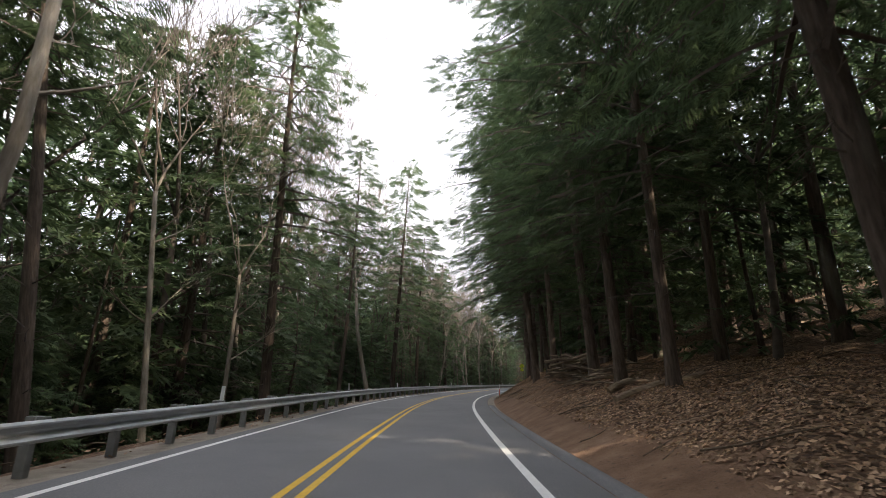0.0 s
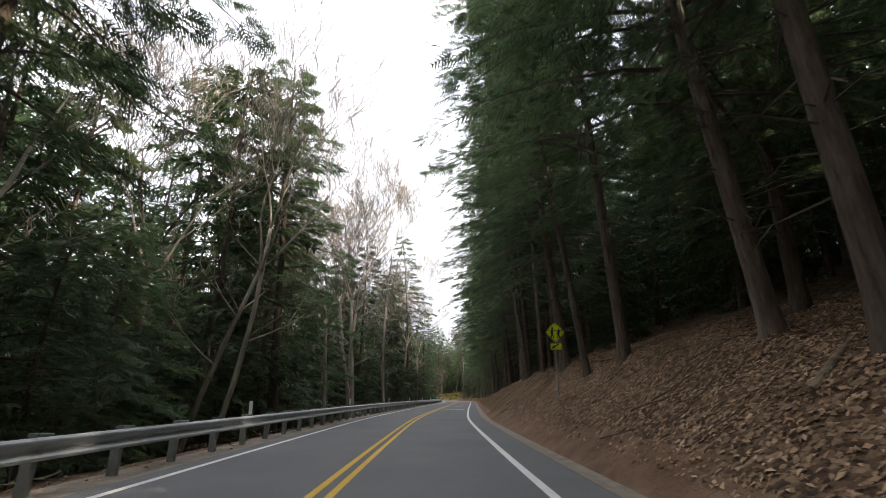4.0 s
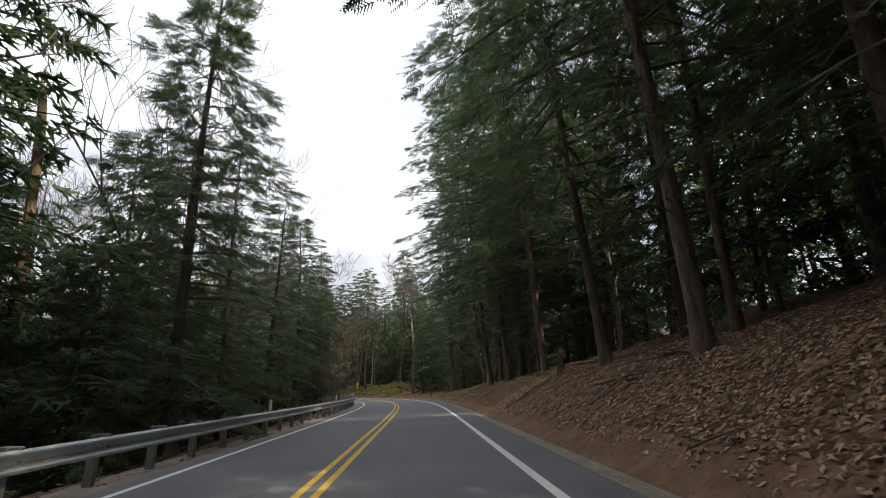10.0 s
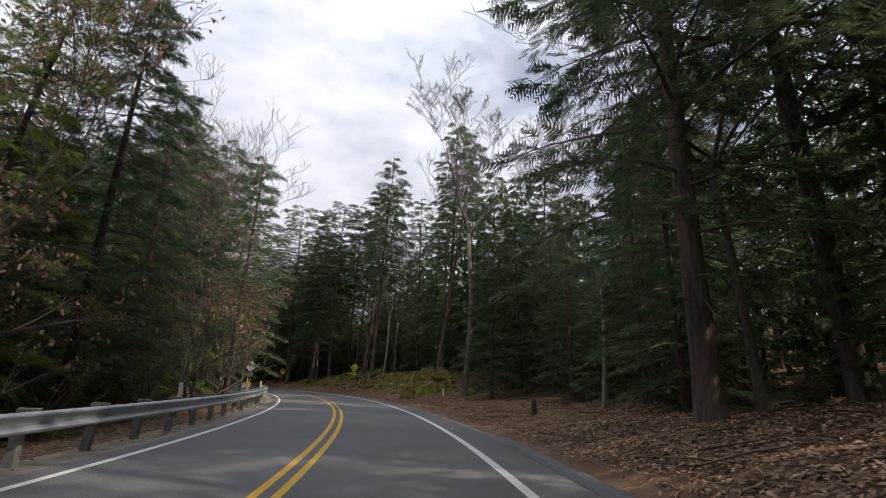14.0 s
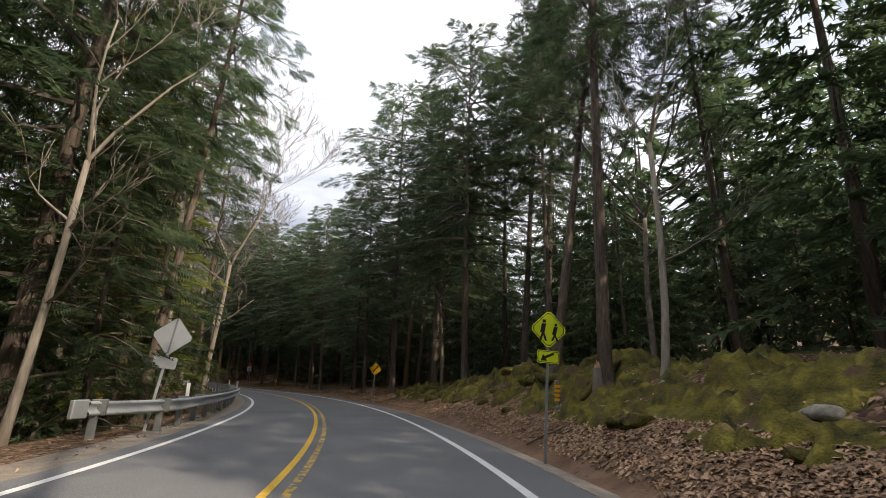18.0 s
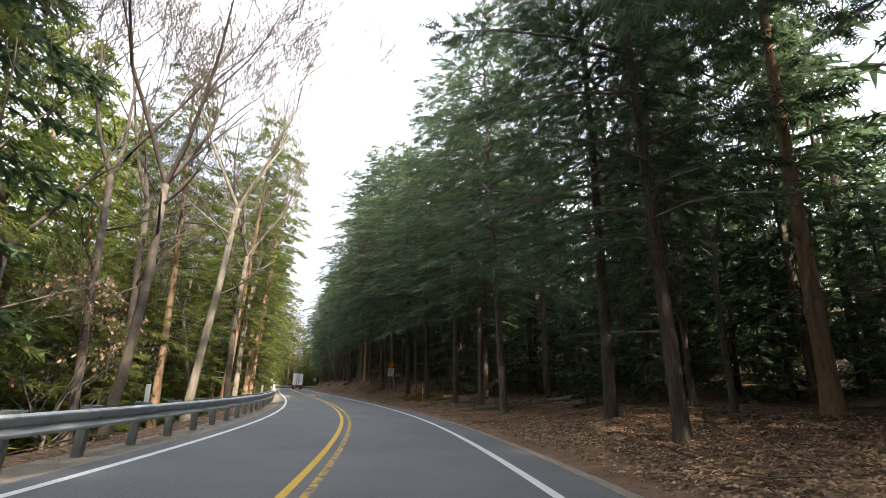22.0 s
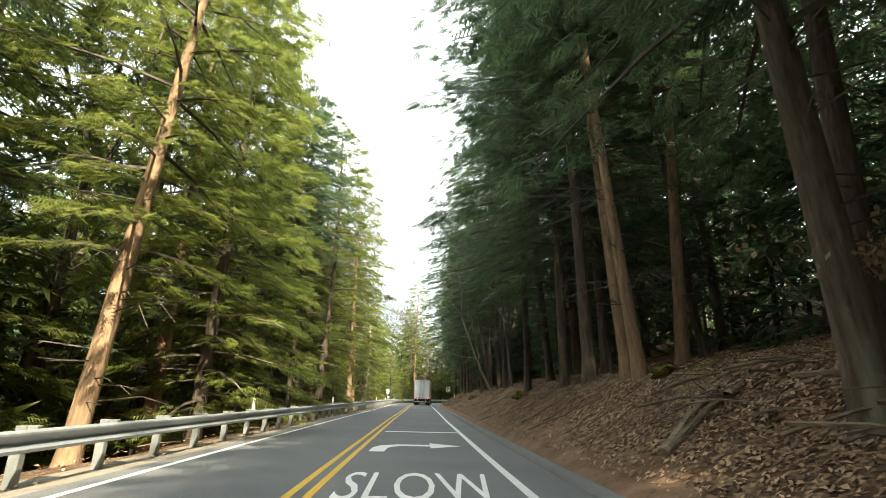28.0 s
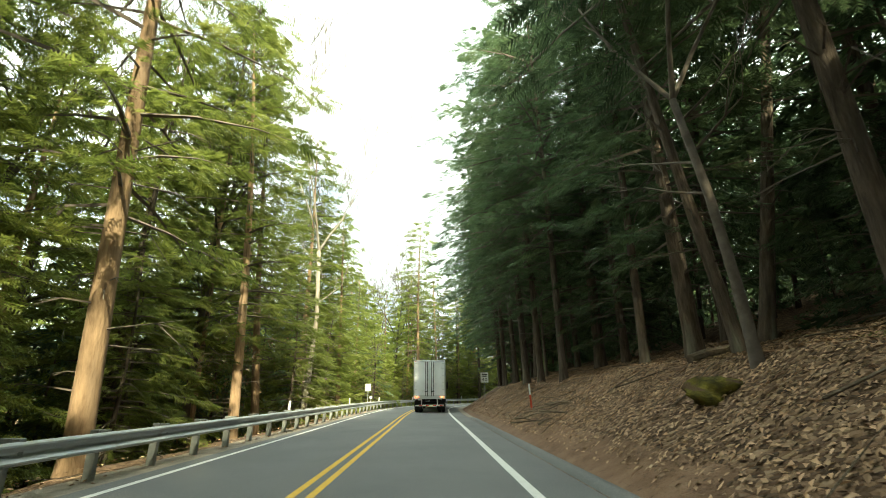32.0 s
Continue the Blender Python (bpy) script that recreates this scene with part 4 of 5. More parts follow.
    for u0, u1, every in ((-17, -12, 6.5), (-26, -18, 6.0), (14, 24, 13.0), (16, 30, 5.0)):
        for s, u in row(rng, u0, u1, every, 1.2, 236 if u0 == 16 else -6, 272 if u0 == 16 else s1):
            x, y = flat(s, u)
            bare.append((x, y, height(s, u) - 0.2, rng.uniform(0.95, 1.35) * (keyed(LEFT_SIZE, s) if u < 0 else 1.0), rng.uniform(0, 6.28)))
    far_woods("bare_woods", bare, FAR_BARE, "leafless grey trees with fine twigs among the hemlocks")
    low = [[], []]
    for u0, u1, every in ((12, 15.5, 3.2), (16, 20, 3.4), (20.5, 25, 3.6), (26, 32, 3.6), (33, 42, 3.6), (-15, -11.5, 4.2), (-19, -15.5, 4.2), (-24, -19.5, 4.2), (-31, -25, 4.2)):
        s = -6
        while s < s1:
            u = rng.uniform(u0, u1)
            x, y = flat(s + rng.uniform(-1, 1), u)
            if rng.random() > (0.5 + 0.4 * step01(85, 110, s) * (1 - step01(205, 222, s)) + 0.5 * step01(225, 240, s) * (1 - step01(378, 392, s)) if u > 0 else min(1.0, 0.3 + keyed(LEFT_DEEP, s))):
                s += every
                continue
            kind = 1 if u < 0 and rng.random() < 0.7 * step01(285.0, 335.0, s) else 0
            low[kind].append((x, y, height(s, u) - 0.2, rng.uniform(0.55, 1.3), rng.uniform(0, 6.28)))
            s += every
    for i in range(2):
        far_woods("understorey", low[i], LOW_HEM[i], ("thicket of young dark hemlocks under the tall trees", "thicket of young hemlocks under the tall trees, coloured yellow-green as if sunlit")[i])
    spots = [[], [], []]
    for _ in range(2300):
        s = rng.uniform(-60, LENGTH + 60)
        u = rng.choice((-1, 1)) * rng.uniform(21, 62)
        if s > LENGTH - 55 or s < -10:
            u = rng.uniform(-62, 62)
            if abs(u + 1.8) < 6.5 and -12 < s < LENGTH - 2:
                continue
        keep = 0.85 if s > LENGTH - 55 or s < -10 or 268 < s < 385 and u > 0 else 0.9 if s < 235 and u < 0 else 0.3 if (236 < s < 268 or 190 < s < 224) and 0 < u < 36 else 0.6
        if rng.random() < keep and clear(s, u, 3.1):
            x, y = flat(s, u)
            kind = 2 if u < 0 and rng.random() < 0.75 * step01(285.0, 335.0, s) else rng.randrange(2)
            size = rng.uniform(0.8, 1.15) * (1 if u > 0 else keyed(LEFT_SIZE, s))
            spots[kind].append((x, y, height(s, u) - 0.2, size, rng.uniform(0, 6.28)))
    for i, label in enumerate(("dense dark hemlock woods beyond the road's edge", "tall dark hemlock woods on the hillside", "hemlock woods beyond the guard rail, coloured yellow-green as if sunlit")):
        if spots[i]:
            far_woods("far_woods", spots[i], FAR_HEM[i], label)


# ---- landmark trees along the road: s, u, kind, tilt to the right in degrees ----
LAND_A = [(78.9, 7.5, 1, -4.5), (87.1, 9.1, 1, -7), (86.7, 11.2, 0, -1.8), (118.8, 6.1, 0, -6.8), (103.7, 8, 1, -1.4), (138.9, 6.7, 1, -5.5), (137, 7.6, 0, -2.3), (131.3, 7.7, 0, 1.1), (178.3, 8.2, 0, -3.8), (173.1, 8.8, 1, -4.7), (182.7, 10.1, 1, -7.4), (176, 8.6, 1, -4.5), (247.6, 11.1, 9, -1.7), (242.7, 9.6, 1, -7.6), (243.3, 11.1, 1, 1.1), (239.2, 9.6, 1, 6.3), (288.1, 6, 1, 2), (286.8, 6.6, 4, 4.5), (279.3, 9.2, 1, 7.5), (300.5, 9.5, 1, 3.5), (300.5, 11.1, 1, 4.5), (292.3, 6.6, 1, 7.8), (317.5, 9.6, 0, 5.7)]
LAND_B = [(322.8, 11, 5, 2.8), (313.3, 9.2, 5, 6.1), (338.5, 10.5, 1, 1.1), (354.9, 11.6, 0, -3.3), (361.6, 8.4, 0, -2), (372.3, 5.3, 9, 0.3), (381.2, 6.5, 5, -1.8), (394.9, 6.4, 1, -2.4), (380.4, 6.5, 5, -3.1), (383, 10.1, 0, -2.9), (372.6, 6.1, 1, 4.4), (389.3, 9, 9, 3.8), (382.5, 9, 5, 5.1), (397.1, 8.4, 9, 0.7), (420.1, 7.7, 0, -8.2), (410.9, 8.2, 0, -0.4), (416.2, 8.1, 9, -0.3), (424.7, 7.4, 0, 1.4), (421.2, 9.1, 1, 9.8), (55.5, -9.1, 4, -8.7), (58.7, -8.7, 4, 4.4), (51.9, -9.7, 1, -16.7), (84.3, -8.7, 3, -9.7)]
LAND_C = [(118.7, -9, 4, 8.1), (116.1, -8.5, 4, 13.1), (104, -9, 0, -7), (161.4, -9, 4, -8.7), (147.3, -9.6, 3, -11.1), (184.0, -10.5, 3, -0.9), (178.2, -8.4, 1, -3.6), (201.6, -12, 6, -4.1), (210.9, -12, 2, -3.7), (232.2, -9, 2, -1.1), (259.2, -10, 2, -6.6), (244.9, -8.2, 8, 24), (240.2, -9.1, 2, -9.3), (268.2, -10, 2, -5.9), (286.1, -8.6, 3, -12.7), (288.2, -8.1, 4, -0.3), (303.6, -9.5, 0, -2.4), (296.6, -8.2, 1, 1.8), (349.3, -9, 5, 2), (344.3, -10, 4, -11.1), (340.4, -11, 5, -4.3), (351.5, -8.7, 3, 3.5), (357.6, -8.2, 5, 2)]
LAND_D = [(374.6, -8.6, 6, -4.3), (379.3, -8.5, 5, 3.4), (397.8, -10, 5, -1.7), (395.5, -9, 0, 1.1), (411.3, -10, 5, 0.4), (399, -8.6, 0, -1.6), (407.8, -10.1, 5, -5.6), (412.3, -10.1, 5, -2.5), (438.3, -10, 5, -3.1), (432.5, -9.1, 5, -4.4), (457.9, -9.5, 5, -1.2)]

SNAG = []


def snag_meshes(seed, H, r):
    """A broken dead trunk with a splintered top."""
    rng = random.Random(seed)
    trunk, tip = Soup(), Soup()
    zs = [-0.5, 0, 0.5, H * 0.3, H * 0.6, H * 0.9, H]
    trunk.tube([np.array((0.12 * math.sin(z * 0.8), 0.1 * math.cos(z * 0.6), z)) for z in zs], [r * 1.5, r * 1.35, r * 1.1, r * 0.95, r * 0.9, r * 0.85, r * 0.7], 10)
    for k in range(7):
        a = k * 0.9
        p = np.array((0.12 * math.sin(H * 0.8) + math.cos(a) * r * 0.5, 0.1 * math.cos(H * 0.6) + math.sin(a) * r * 0.5, H - 0.15))
        tip.tube([p, p + (0, 0, rng.uniform(0.2, 0.9))], [r * 0.28, 0.01], 4)
    out = []
    for nm, sp, mt in (("trunk", trunk, M_TANBARK), ("splintered_top", tip, M_FRESH)):
        me = bpy.data.meshes.new(nm)
        me.from_pydata([tuple(v) for v in sp.v], [], sp.f)
        me.materials.append(mt)
        out.append(me)
    return out


SNAGS = [snag_meshes(81, 7.6, 0.28), snag_meshes(82, 14, 0.17)]
WIDE_BARE = bare_meshes(65, 25, 0.48, 0.75, 0.21, M_PALEBARK, 5)
FINE_BARE = bare_meshes(68, 27, 0.56, 0.95, 0.25, M_TWIG, 6)
SLIM_BARE = [bare_meshes(66, 17, 0.52, 0.62, 0.105, M_PALEBARK, 4), bare_meshes(67, 15, 0.46, 0.7, 0.10, M_PALEBARK, 4)]
for i, (s, u, k, tilt) in enumerate(LAND_A + LAND_B + LAND_C + LAND_D):
    clear(s, u, 0.0)
    tilt = max(-13.0, min(13.0, tilt))
    rng = random.Random(i)
    size = rng.uniform(0.92, 1.1)
    if k == 0:
        plant("hemlock_tree", POLE[0], s, u, L_POLE, size=size, tilt=tilt)
    elif k == 1:
        plant("hemlock_tree", POLE[1], s, u, "tall straight-trunked hemlock with thick brown bark", size=size, tilt=tilt)
    elif k == 2:
        plant("hemlock_tree", NEAR_HEM[i % 4], s, u, L_HEM, size=size * 0.95 * (min(1.1, keyed(LEFT_SIZE, s)) if u < 0 else 1.0), tilt=tilt * 0.3)
    elif k == 3:
        plant("bare_tree", WIDE_BARE, s, u, "large leafless tree with a forked pale trunk", size=size, tilt=tilt)
    elif k == 4:
        plant("bare_tree", SLIM_BARE[i % 2], s, u, "slender leaning leafless tree with pale bark", size=size, tilt=tilt)
    elif k == 5:
        plant("hemlock_tree", SUNTINT_HEM[2] if u < 0 else POLE_TAN, s, u, "tall hemlock with a tan flaking trunk", size=size, tilt=tilt)
    elif k == 6:
        plant("dead_snag", SNAGS[0 if s > 293.2 else 1], s, u, "broken dead trunk with a splintered top", size=size, tilt=tilt)
    elif k == 9:
        plant("hemlock_tree", FRONT_HEM[i % 2], s, max(u, 5.6), "hemlock with long feathery boughs overhanging the road", size=size * 1.12, tilt=3, tilt_way=180)
    elif k == 8:
        plant("understorey_tree", BROWN[0], s, u, L_BROWN, size=1.1, tilt=max(-10, min(10, tilt)))
for s, u, size, tilt in ((362.6, 6.6, 1.0, 7), (408.8 + 9, 6.4, 0.95, 8), (404.2, 7.2, 0.9, 6), (246.7, 7.6, 0.9, 5), (307.8, 7.4, 1.0, 4)):
    clear(s, u, 0.0)
    plant("bare_tree", BARE[2], s, u, "leafless tree with twiggy boughs reaching over the road", size=size, tilt=tilt, tilt_way=180)
clear(271.6, 8.6, 0.0)
for s, u in ((247.0, 6.6), (303.5, 7.2), (309.2, 7.4)):
    clear(s, u, 0.0)
plant("hemlock_tree", FRONT_HEM[1], 303.5, 7.2, "tall hemlock with long feathery boughs above the mossy bank", size=1.0)
plant("hemlock_tree", NEAR_HEM[1], 309.2, 7.4, L_HEM, size=1.08)
plant("hemlock_tree", NEAR_HEM[0], 247.0, 6.6, "dense dark hemlock with boughs drooping towards the verge", size=1.12)
for s, u in ((89.9, 6.4), (105.4, 6.3), (124.4, 6.6), (368.3, 6.3), (384.4, 6.4)):
    clear(s, u, 0.0)
    plant("hemlock_tree", FRONT_HEM[int(s) % 2], s, u, "hemlock with long feathery boughs overhanging the road", size=1.12, tilt=3, tilt_way=180)
plant("bare_tree", FINE_BARE, 271.6, 8.6, "tall leafless tree with a spreading crown of fine grey twigs", size=0.86)

plant("bare_tree", SLIM_BARE[1], 408.5, 6.4, "slender bare tree leaning out over the road", size=1.05, tilt=25, tilt_way=180)

scatter()


# ---- writing ----
def letters(name, text, width, tall, mat, parent, m, depth=0.0):
    """Raised flat lettering of the built-in font, stretched to width by tall, centred on the pose m, in its xy plane."""
    c = bpy.data.curves.new(name, "FONT")
    c.body, c.align_x, c.align_y, c.extrude = text, "CENTER", "CENTER", depth
    c.resolution_u = 3
    tmp = bpy.data.objects.new(name, c)
    me = bpy.data.meshes.new_from_object(tmp)
    bpy.data.objects.remove(tmp)
    bpy.data.curves.remove(c)
    co = np.array([tuple(v.co) for v in me.vertices])
    lo, hi = co.min(0), co.max(0)
    for v in me.vertices:
        v.co.x = (v.co.x - (lo[0] + hi[0]) / 2) * width / (hi[0] - lo[0])
        v.co.y = (v.co.y - (lo[1] + hi[1]) / 2) * tall / (hi[1] - lo[1])
    me.materials.append(mat)
    ob = new(name, me)
    if parent is not None:
        ob.parent = parent
    ob.matrix_basis = m
    return ob


def road_word(text, s, u, tall, width=2.45):
    x, y = flat(s, u)
    ob = letters("road_lettering", text, width, tall, M_WHITE, None, pose(x, y, 0.006, 0, 0, heading(s)))
    return tagged(ob, f"worn white painted word {text} on the asphalt", "road marking", "road markings", kind="structure")


LANE = (YEL + WHR) / 2
road_word("TRUCK", 153.6, LANE, 2.5)
road_word("SPEED", 166.5, LANE, 2.5)
road_word("25 MPH", 180.7, LANE, 2.5)
road_word("SLOW", 374.7, LANE, 2.5)


def road_arrow(s, u):
    """A curved right-turn arrow across the lane."""
    bm = bmesh.new()
    x, y = flat(s, u)
    outer = [(-1.25, -1.3), (-1.22, -0.3), (-1.05, 0.25), (-0.6, 0.62), (0.35, 0.66)]
    inner = [(-0.85, -1.3), (-0.82, -0.4), (-0.7, -0.05), (-0.45, 0.18), (0.35, 0.2)]
    a = [bm.verts.new((*p, 0)) for p in outer]
    b = [bm.verts.new((*p, 0)) for p in inner]
    for i in range(4):
        bm.faces.new((a[i], b[i], b[i + 1], a[i + 1]))
    h = [bm.verts.new((*p, 0)) for p in ((0.35, 1.15), (0.35, -0.3), (1.25, 0.43))]
    bm.faces.new(h)
    bmesh.ops.recalc_face_normals(bm, faces=bm.faces)
    ob = part("road_arrow", bm, M_WHITE)
    ob.matrix_basis = pose(x, y, 0.006, 0, 0, heading(s))
    return tagged(ob, "white painted right-turn arrow on the asphalt", "road marking", "road markings", kind="structure")


road_arrow(380.6, LANE)
sb = 386.4
road_mark("stop_bar", YEL + 0.35, WHR - 0.1, sb - 0.2, sb + 0.2, M_WHITE, "white transverse bar across the lane")


# ---- signs ----
def diamond(r, corner=0.05):
    c = corner
    return [(0 - c, -r + c), (c, -r + c), (r - c, -c), (r - c, c), (c, r - c), (-c, r - c), (-r + c, c), (-r + c, -c)]


def rect(w, h, z=0.0, c=0.03):
    w, h = w / 2, h / 2
    return [(-w + c, z - h), (w - c, z - h), (w, z - h + c), (w, z + h - c), (w - c, z + h), (-w + c, z + h), (-w, z + h - c), (-w, z - h + c)]


def panel(name, points, mat, parent, z, y=0.0, thick=0.004, label=""):
    ob = part(name, plate(points, thick), mat, parent, label)
    ob.matrix_basis = pose(0, y, z)
    return ob


def ring(name, outer, inner, mat, parent, z, y):
    """A border line on a panel."""
    bm = bmesh.new()
    a = [bm.verts.new((x, 0, v)) for x, v in outer]
    b = [bm.verts.new((x, 0, v)) for x, v in inner]
    n = len(a)
    for i in range(n):
        bm.faces.new((a[i], a[(i + 1) % n], b[(i + 1) % n], b[i]))
    ob = part(name, bm, mat, parent)
    ob.matrix_basis = pose(0, y, z)
    return ob


def sign_thing(s, u, label, lean=0.0, turn=0.0, group="roadside signs"):
    x, y = flat(s, u)
    return thing("road_sign", label, "road sign", group, m=pose(x, y, height(s, u), 0, lean, heading(s) + turn))


def sign_post(parent, top, mat=None, wide=0.05):
    bm = boxes((-wide / 2, wide / 2, 0.008, 0.008 + wide, -0.4, top), bevel=0.004)
    return part("post", bm, mat or M_POST, parent)


def shapes(name, polys, mat, parent, z, y):
    """Flat black shapes on a panel: lists of (x, z) points."""
    bm = bmesh.new()
    for poly in polys:
        bm.faces.new([bm.verts.new((x, 0, v)) for x, v in poly])
    ob = part(name, bm, mat, parent)
    ob.matrix_basis = pose(0, y, z)
    return ob


def bar(x, z, w, h, slant=0.0):
    return [(x - w / 2 - slant, z - h / 2), (x + w / 2 - slant, z - h / 2), (x + w / 2 + slant, z + h / 2), (x - w / 2 + slant, z + h / 2)]


def crossing_sign(s, u, z, lean, label, r=0.43):
    sg = sign_thing(s, u, label, lean)
    sign_post(sg, z + r - 0.1)
    face = panel("diamond_panel", diamond(r), M_LIME, sg, z)
    ring("border", diamond(r - 0.03), diamond(r - 0.05), M_BLACK, face, 0, -0.004)
    shapes("pictogram", [bar(-0.13, 0.02, 0.10, 0.20, 0.02), bar(-0.16, -0.16, 0.05, 0.18, 0.03), bar(-0.09, -0.16, 0.05, 0.18, -0.03), bar(-0.11, 0.17, 0.07, 0.07),
                         bar(0.14, -0.02, 0.09, 0.17, 0.02), bar(0.11, -0.17, 0.045, 0.15, 0.03), bar(0.17, -0.17, 0.045, 0.15, -0.03), bar(0.16, 0.11, 0.06, 0.06)], M_BLACK, face, 0, -0.005)
    plaque = panel("plaque", rect(0.50, 0.27), M_LIME, sg, z - r - 0.16)
    ring("plaque_border", rect(0.47, 0.24), rect(0.445, 0.215), M_BLACK, plaque, 0, -0.004)
    shapes("arrow", [[(-0.17, -0.09), (-0.02, -0.08), (-0.055, -0.035), (0.14, 0.06), (0.11, 0.10), (-0.085, 0.01), (-0.12, 0.05)]], M_BLACK, plaque, 0, -0.005)
    return sg


crossing_sign(119.0, 4.9, 2.6, 0, "yellow-green diamond crossing sign with a plaque on a steel post")
crossing_sign(285.5, 3.05, 2.74, 3, "yellow-green diamond crossing sign with an arrow plaque, leaning slightly")

# curve warning
cv = sign_thing(309.8, 3.05, "amber diamond winding-road warning sign on a steel post", 3)
sign_post(cv, 2.9)
cv_face = panel("diamond_panel", diamond(0.46), M_AMBER, cv, 2.42)
ring("border", diamond(0.435), diamond(0.418), M_BLACK, cv_face, 0, -0.004)
shapes("arrow", [[(-0.17, -0.24), (-0.09, -0.24), (-0.08, -0.14), (0.0, -0.04), (-0.06, 0.02), (-0.16, -0.10)], [(-0.06, 0.02), (0.0, -0.04), (0.12, 0.06), (0.14, 0.14), (0.06, 0.14), (0.05, 0.09)],
                 [(-0.01, 0.13), (0.21, 0.10), (0.13, 0.27)]], M_BLACK, cv_face, 0, -0.005)

# the back of a warning sign for the other lane
sw = sign_thing(290.4, -6.15, "unpainted back of a diamond sign with a small plaque, leaning", 6)
sign_post(sw, 3.0, M_SIGNBACK, 0.06)
panel("diamond_panel", diamond(0.54), M_SIGNBACK, sw, 2.5, 0.002)
panel("plaque", rect(0.61, 0.31), M_SIGNBACK, sw, 1.78, 0.002)
shapes("rib", [bar(0, 0, 0.05, 0.95)], M_POST, sw, 2.5, -0.001)

# truck speed sign with an orange diamond
ts = sign_thing(361.3, 5.4, "white truck speed sign under a small orange diamond", 3)
sign_post(ts, 3.2)
ts_face = panel("sign_panel", rect(0.66, 0.82), M_SIGNWHITE, ts, 2.42)
ring("border", rect(0.62, 0.78), rect(0.60, 0.76), M_BLACK, ts_face, 0, -0.004)
panel("orange_diamond", diamond(0.32, 0.02), M_ORANGE, ts, 3.14, 0.0, 0.004, "plain orange diamond")
for text, w, h, dz in (("TRUCKS", 0.48, 0.10, 0.27), ("SPEED", 0.40, 0.10, 0.09), ("25", 0.42, 0.28, -0.18)):
    letters("lettering", text, w, h, M_BLACK, ts_face, pose(0, -0.005, dz, 90, 0, 0))

# speed limit sign
sl = sign_thing(446.5, 4.4, "white speed limit sign on a steel post", 0)
SLZ = 2.65 - height(446.5, 4.4)
sign_post(sl, SLZ + 0.38)
sl_face = panel("sign_panel", rect(0.61, 0.76), M_SIGNWHITE, sl, SLZ)
ring("border", rect(0.57, 0.72), rect(0.55, 0.70), M_BLACK, sl_face, 0, -0.004)
shapes("small_bars", [bar(0, 0.24, 0.40, 0.08), bar(0, 0.10, 0.34, 0.08)], M_BLACK, sl_face, 0, -0.005)
letters("lettering", "40", 0.42, 0.26, M_BLACK, sl_face, pose(0, -0.005, -0.16, 90, 0, 0))

# backs of the signs of the other lane near the bend
for s0, u0, z0, w0, h0 in ((460.4, -7.0, 2.3, 0.61, 0.76), (462.7, -7.2, 1.3, 0.30, 0.30)):
    bs = sign_thing(s0, u0, "grey unpainted back of a rectangular sign behind the guard rail", 0)
    sign_post(bs, z0 + h0 / 2, M_SIGNBACK)
    panel("sign_panel", rect(w0, h0), M_SIGNBACK, bs, z0)


# ---- marker stakes ----
def stake(s, u, tall=1.1, label="slim marker stake, red below and white on top"):
    x, y = flat(s, u)
    st = thing("marker_stake", label, "marker stake", "marker stakes", m=pose(x, y, height(s, u), random.uniform(-3, 3), random.uniform(-4, 4), heading(s)))
    part("lower_half", boxes((-0.035, 0.035, -0.012, 0.012, -0.3, tall * 0.6), bevel=0.004), M_STAKE, st)
    part("upper_half", boxes((-0.035, 0.035, -0.012, 0.012, tall * 0.6 + 0.001, tall), bevel=0.004), M_SIGNWHITE, st)
    return st


for s0, u0 in ((86.8, 3.5), (265.9, 4.8), (347.7, 5.1), (429.2, 4.4)):
    stake(s0, u0)


def trail_post(s, u, mat, tall, label):
    x, y = flat(s, u)
    tp = thing("trail_post", label, "post", m=pose(x, y, height(s, u), 0, 3, heading(s)))
    part("post", boxes((-0.06, 0.06, -0.05, 0.05, -0.3, tall), bevel=0.02), M_WOODPOST, tp)
    for k in range(4):
        part("band", boxes((-0.09, 0.09, -0.062, -0.052, tall - 0.22 - 0.13 * k, tall - 0.14 - 0.13 * k), bevel=0.003), mat, tp)
    return tp


trail_post(292.6, -8.2, M_AMBER, 1.25, "weathered wooden trail post with yellow bands")
trail_post(289.5, 5.2, M_AMBER, 0.8, "weathered wooden trail post with pale yellow bands")
yp = 281.6
trail = thing("hydrant_marker", "yellow marker post beside the guard rail's end", "marker stake", m=pose(*flat(yp, -6.9), 0, 0, 10, heading(yp)))
part("post", boxes((-0.04, 0.04, -0.04, 0.04, -0.3, 1.25), bevel=0.01), M_AMBER, trail)


# ---- truck ahead ----
def wheel(parent, x, y, z, r=0.5, w=0.28):
    bm = bmesh.new()
    cyl(bm, (x - w / 2, y, z), (x + w / 2, y, z), r, None, 24)
    es = [e for e in bm.edges if e.calc_face_angle(0) > 1.0]
    bmesh.ops.bevel(bm, geom=es, offset=0.05, segments=2, affect="EDGES")
    tyre = part("tyre", bm, M_RUBBER, parent, smooth=False)
    bm = bmesh.new()
    cyl(bm, (x - w / 2 - 0.012, y, z), (x + w / 2 + 0.012, y, z), r * 0.55, None, 18)
    part("rim", bm, M_CHROME, tyre)
    return tyre


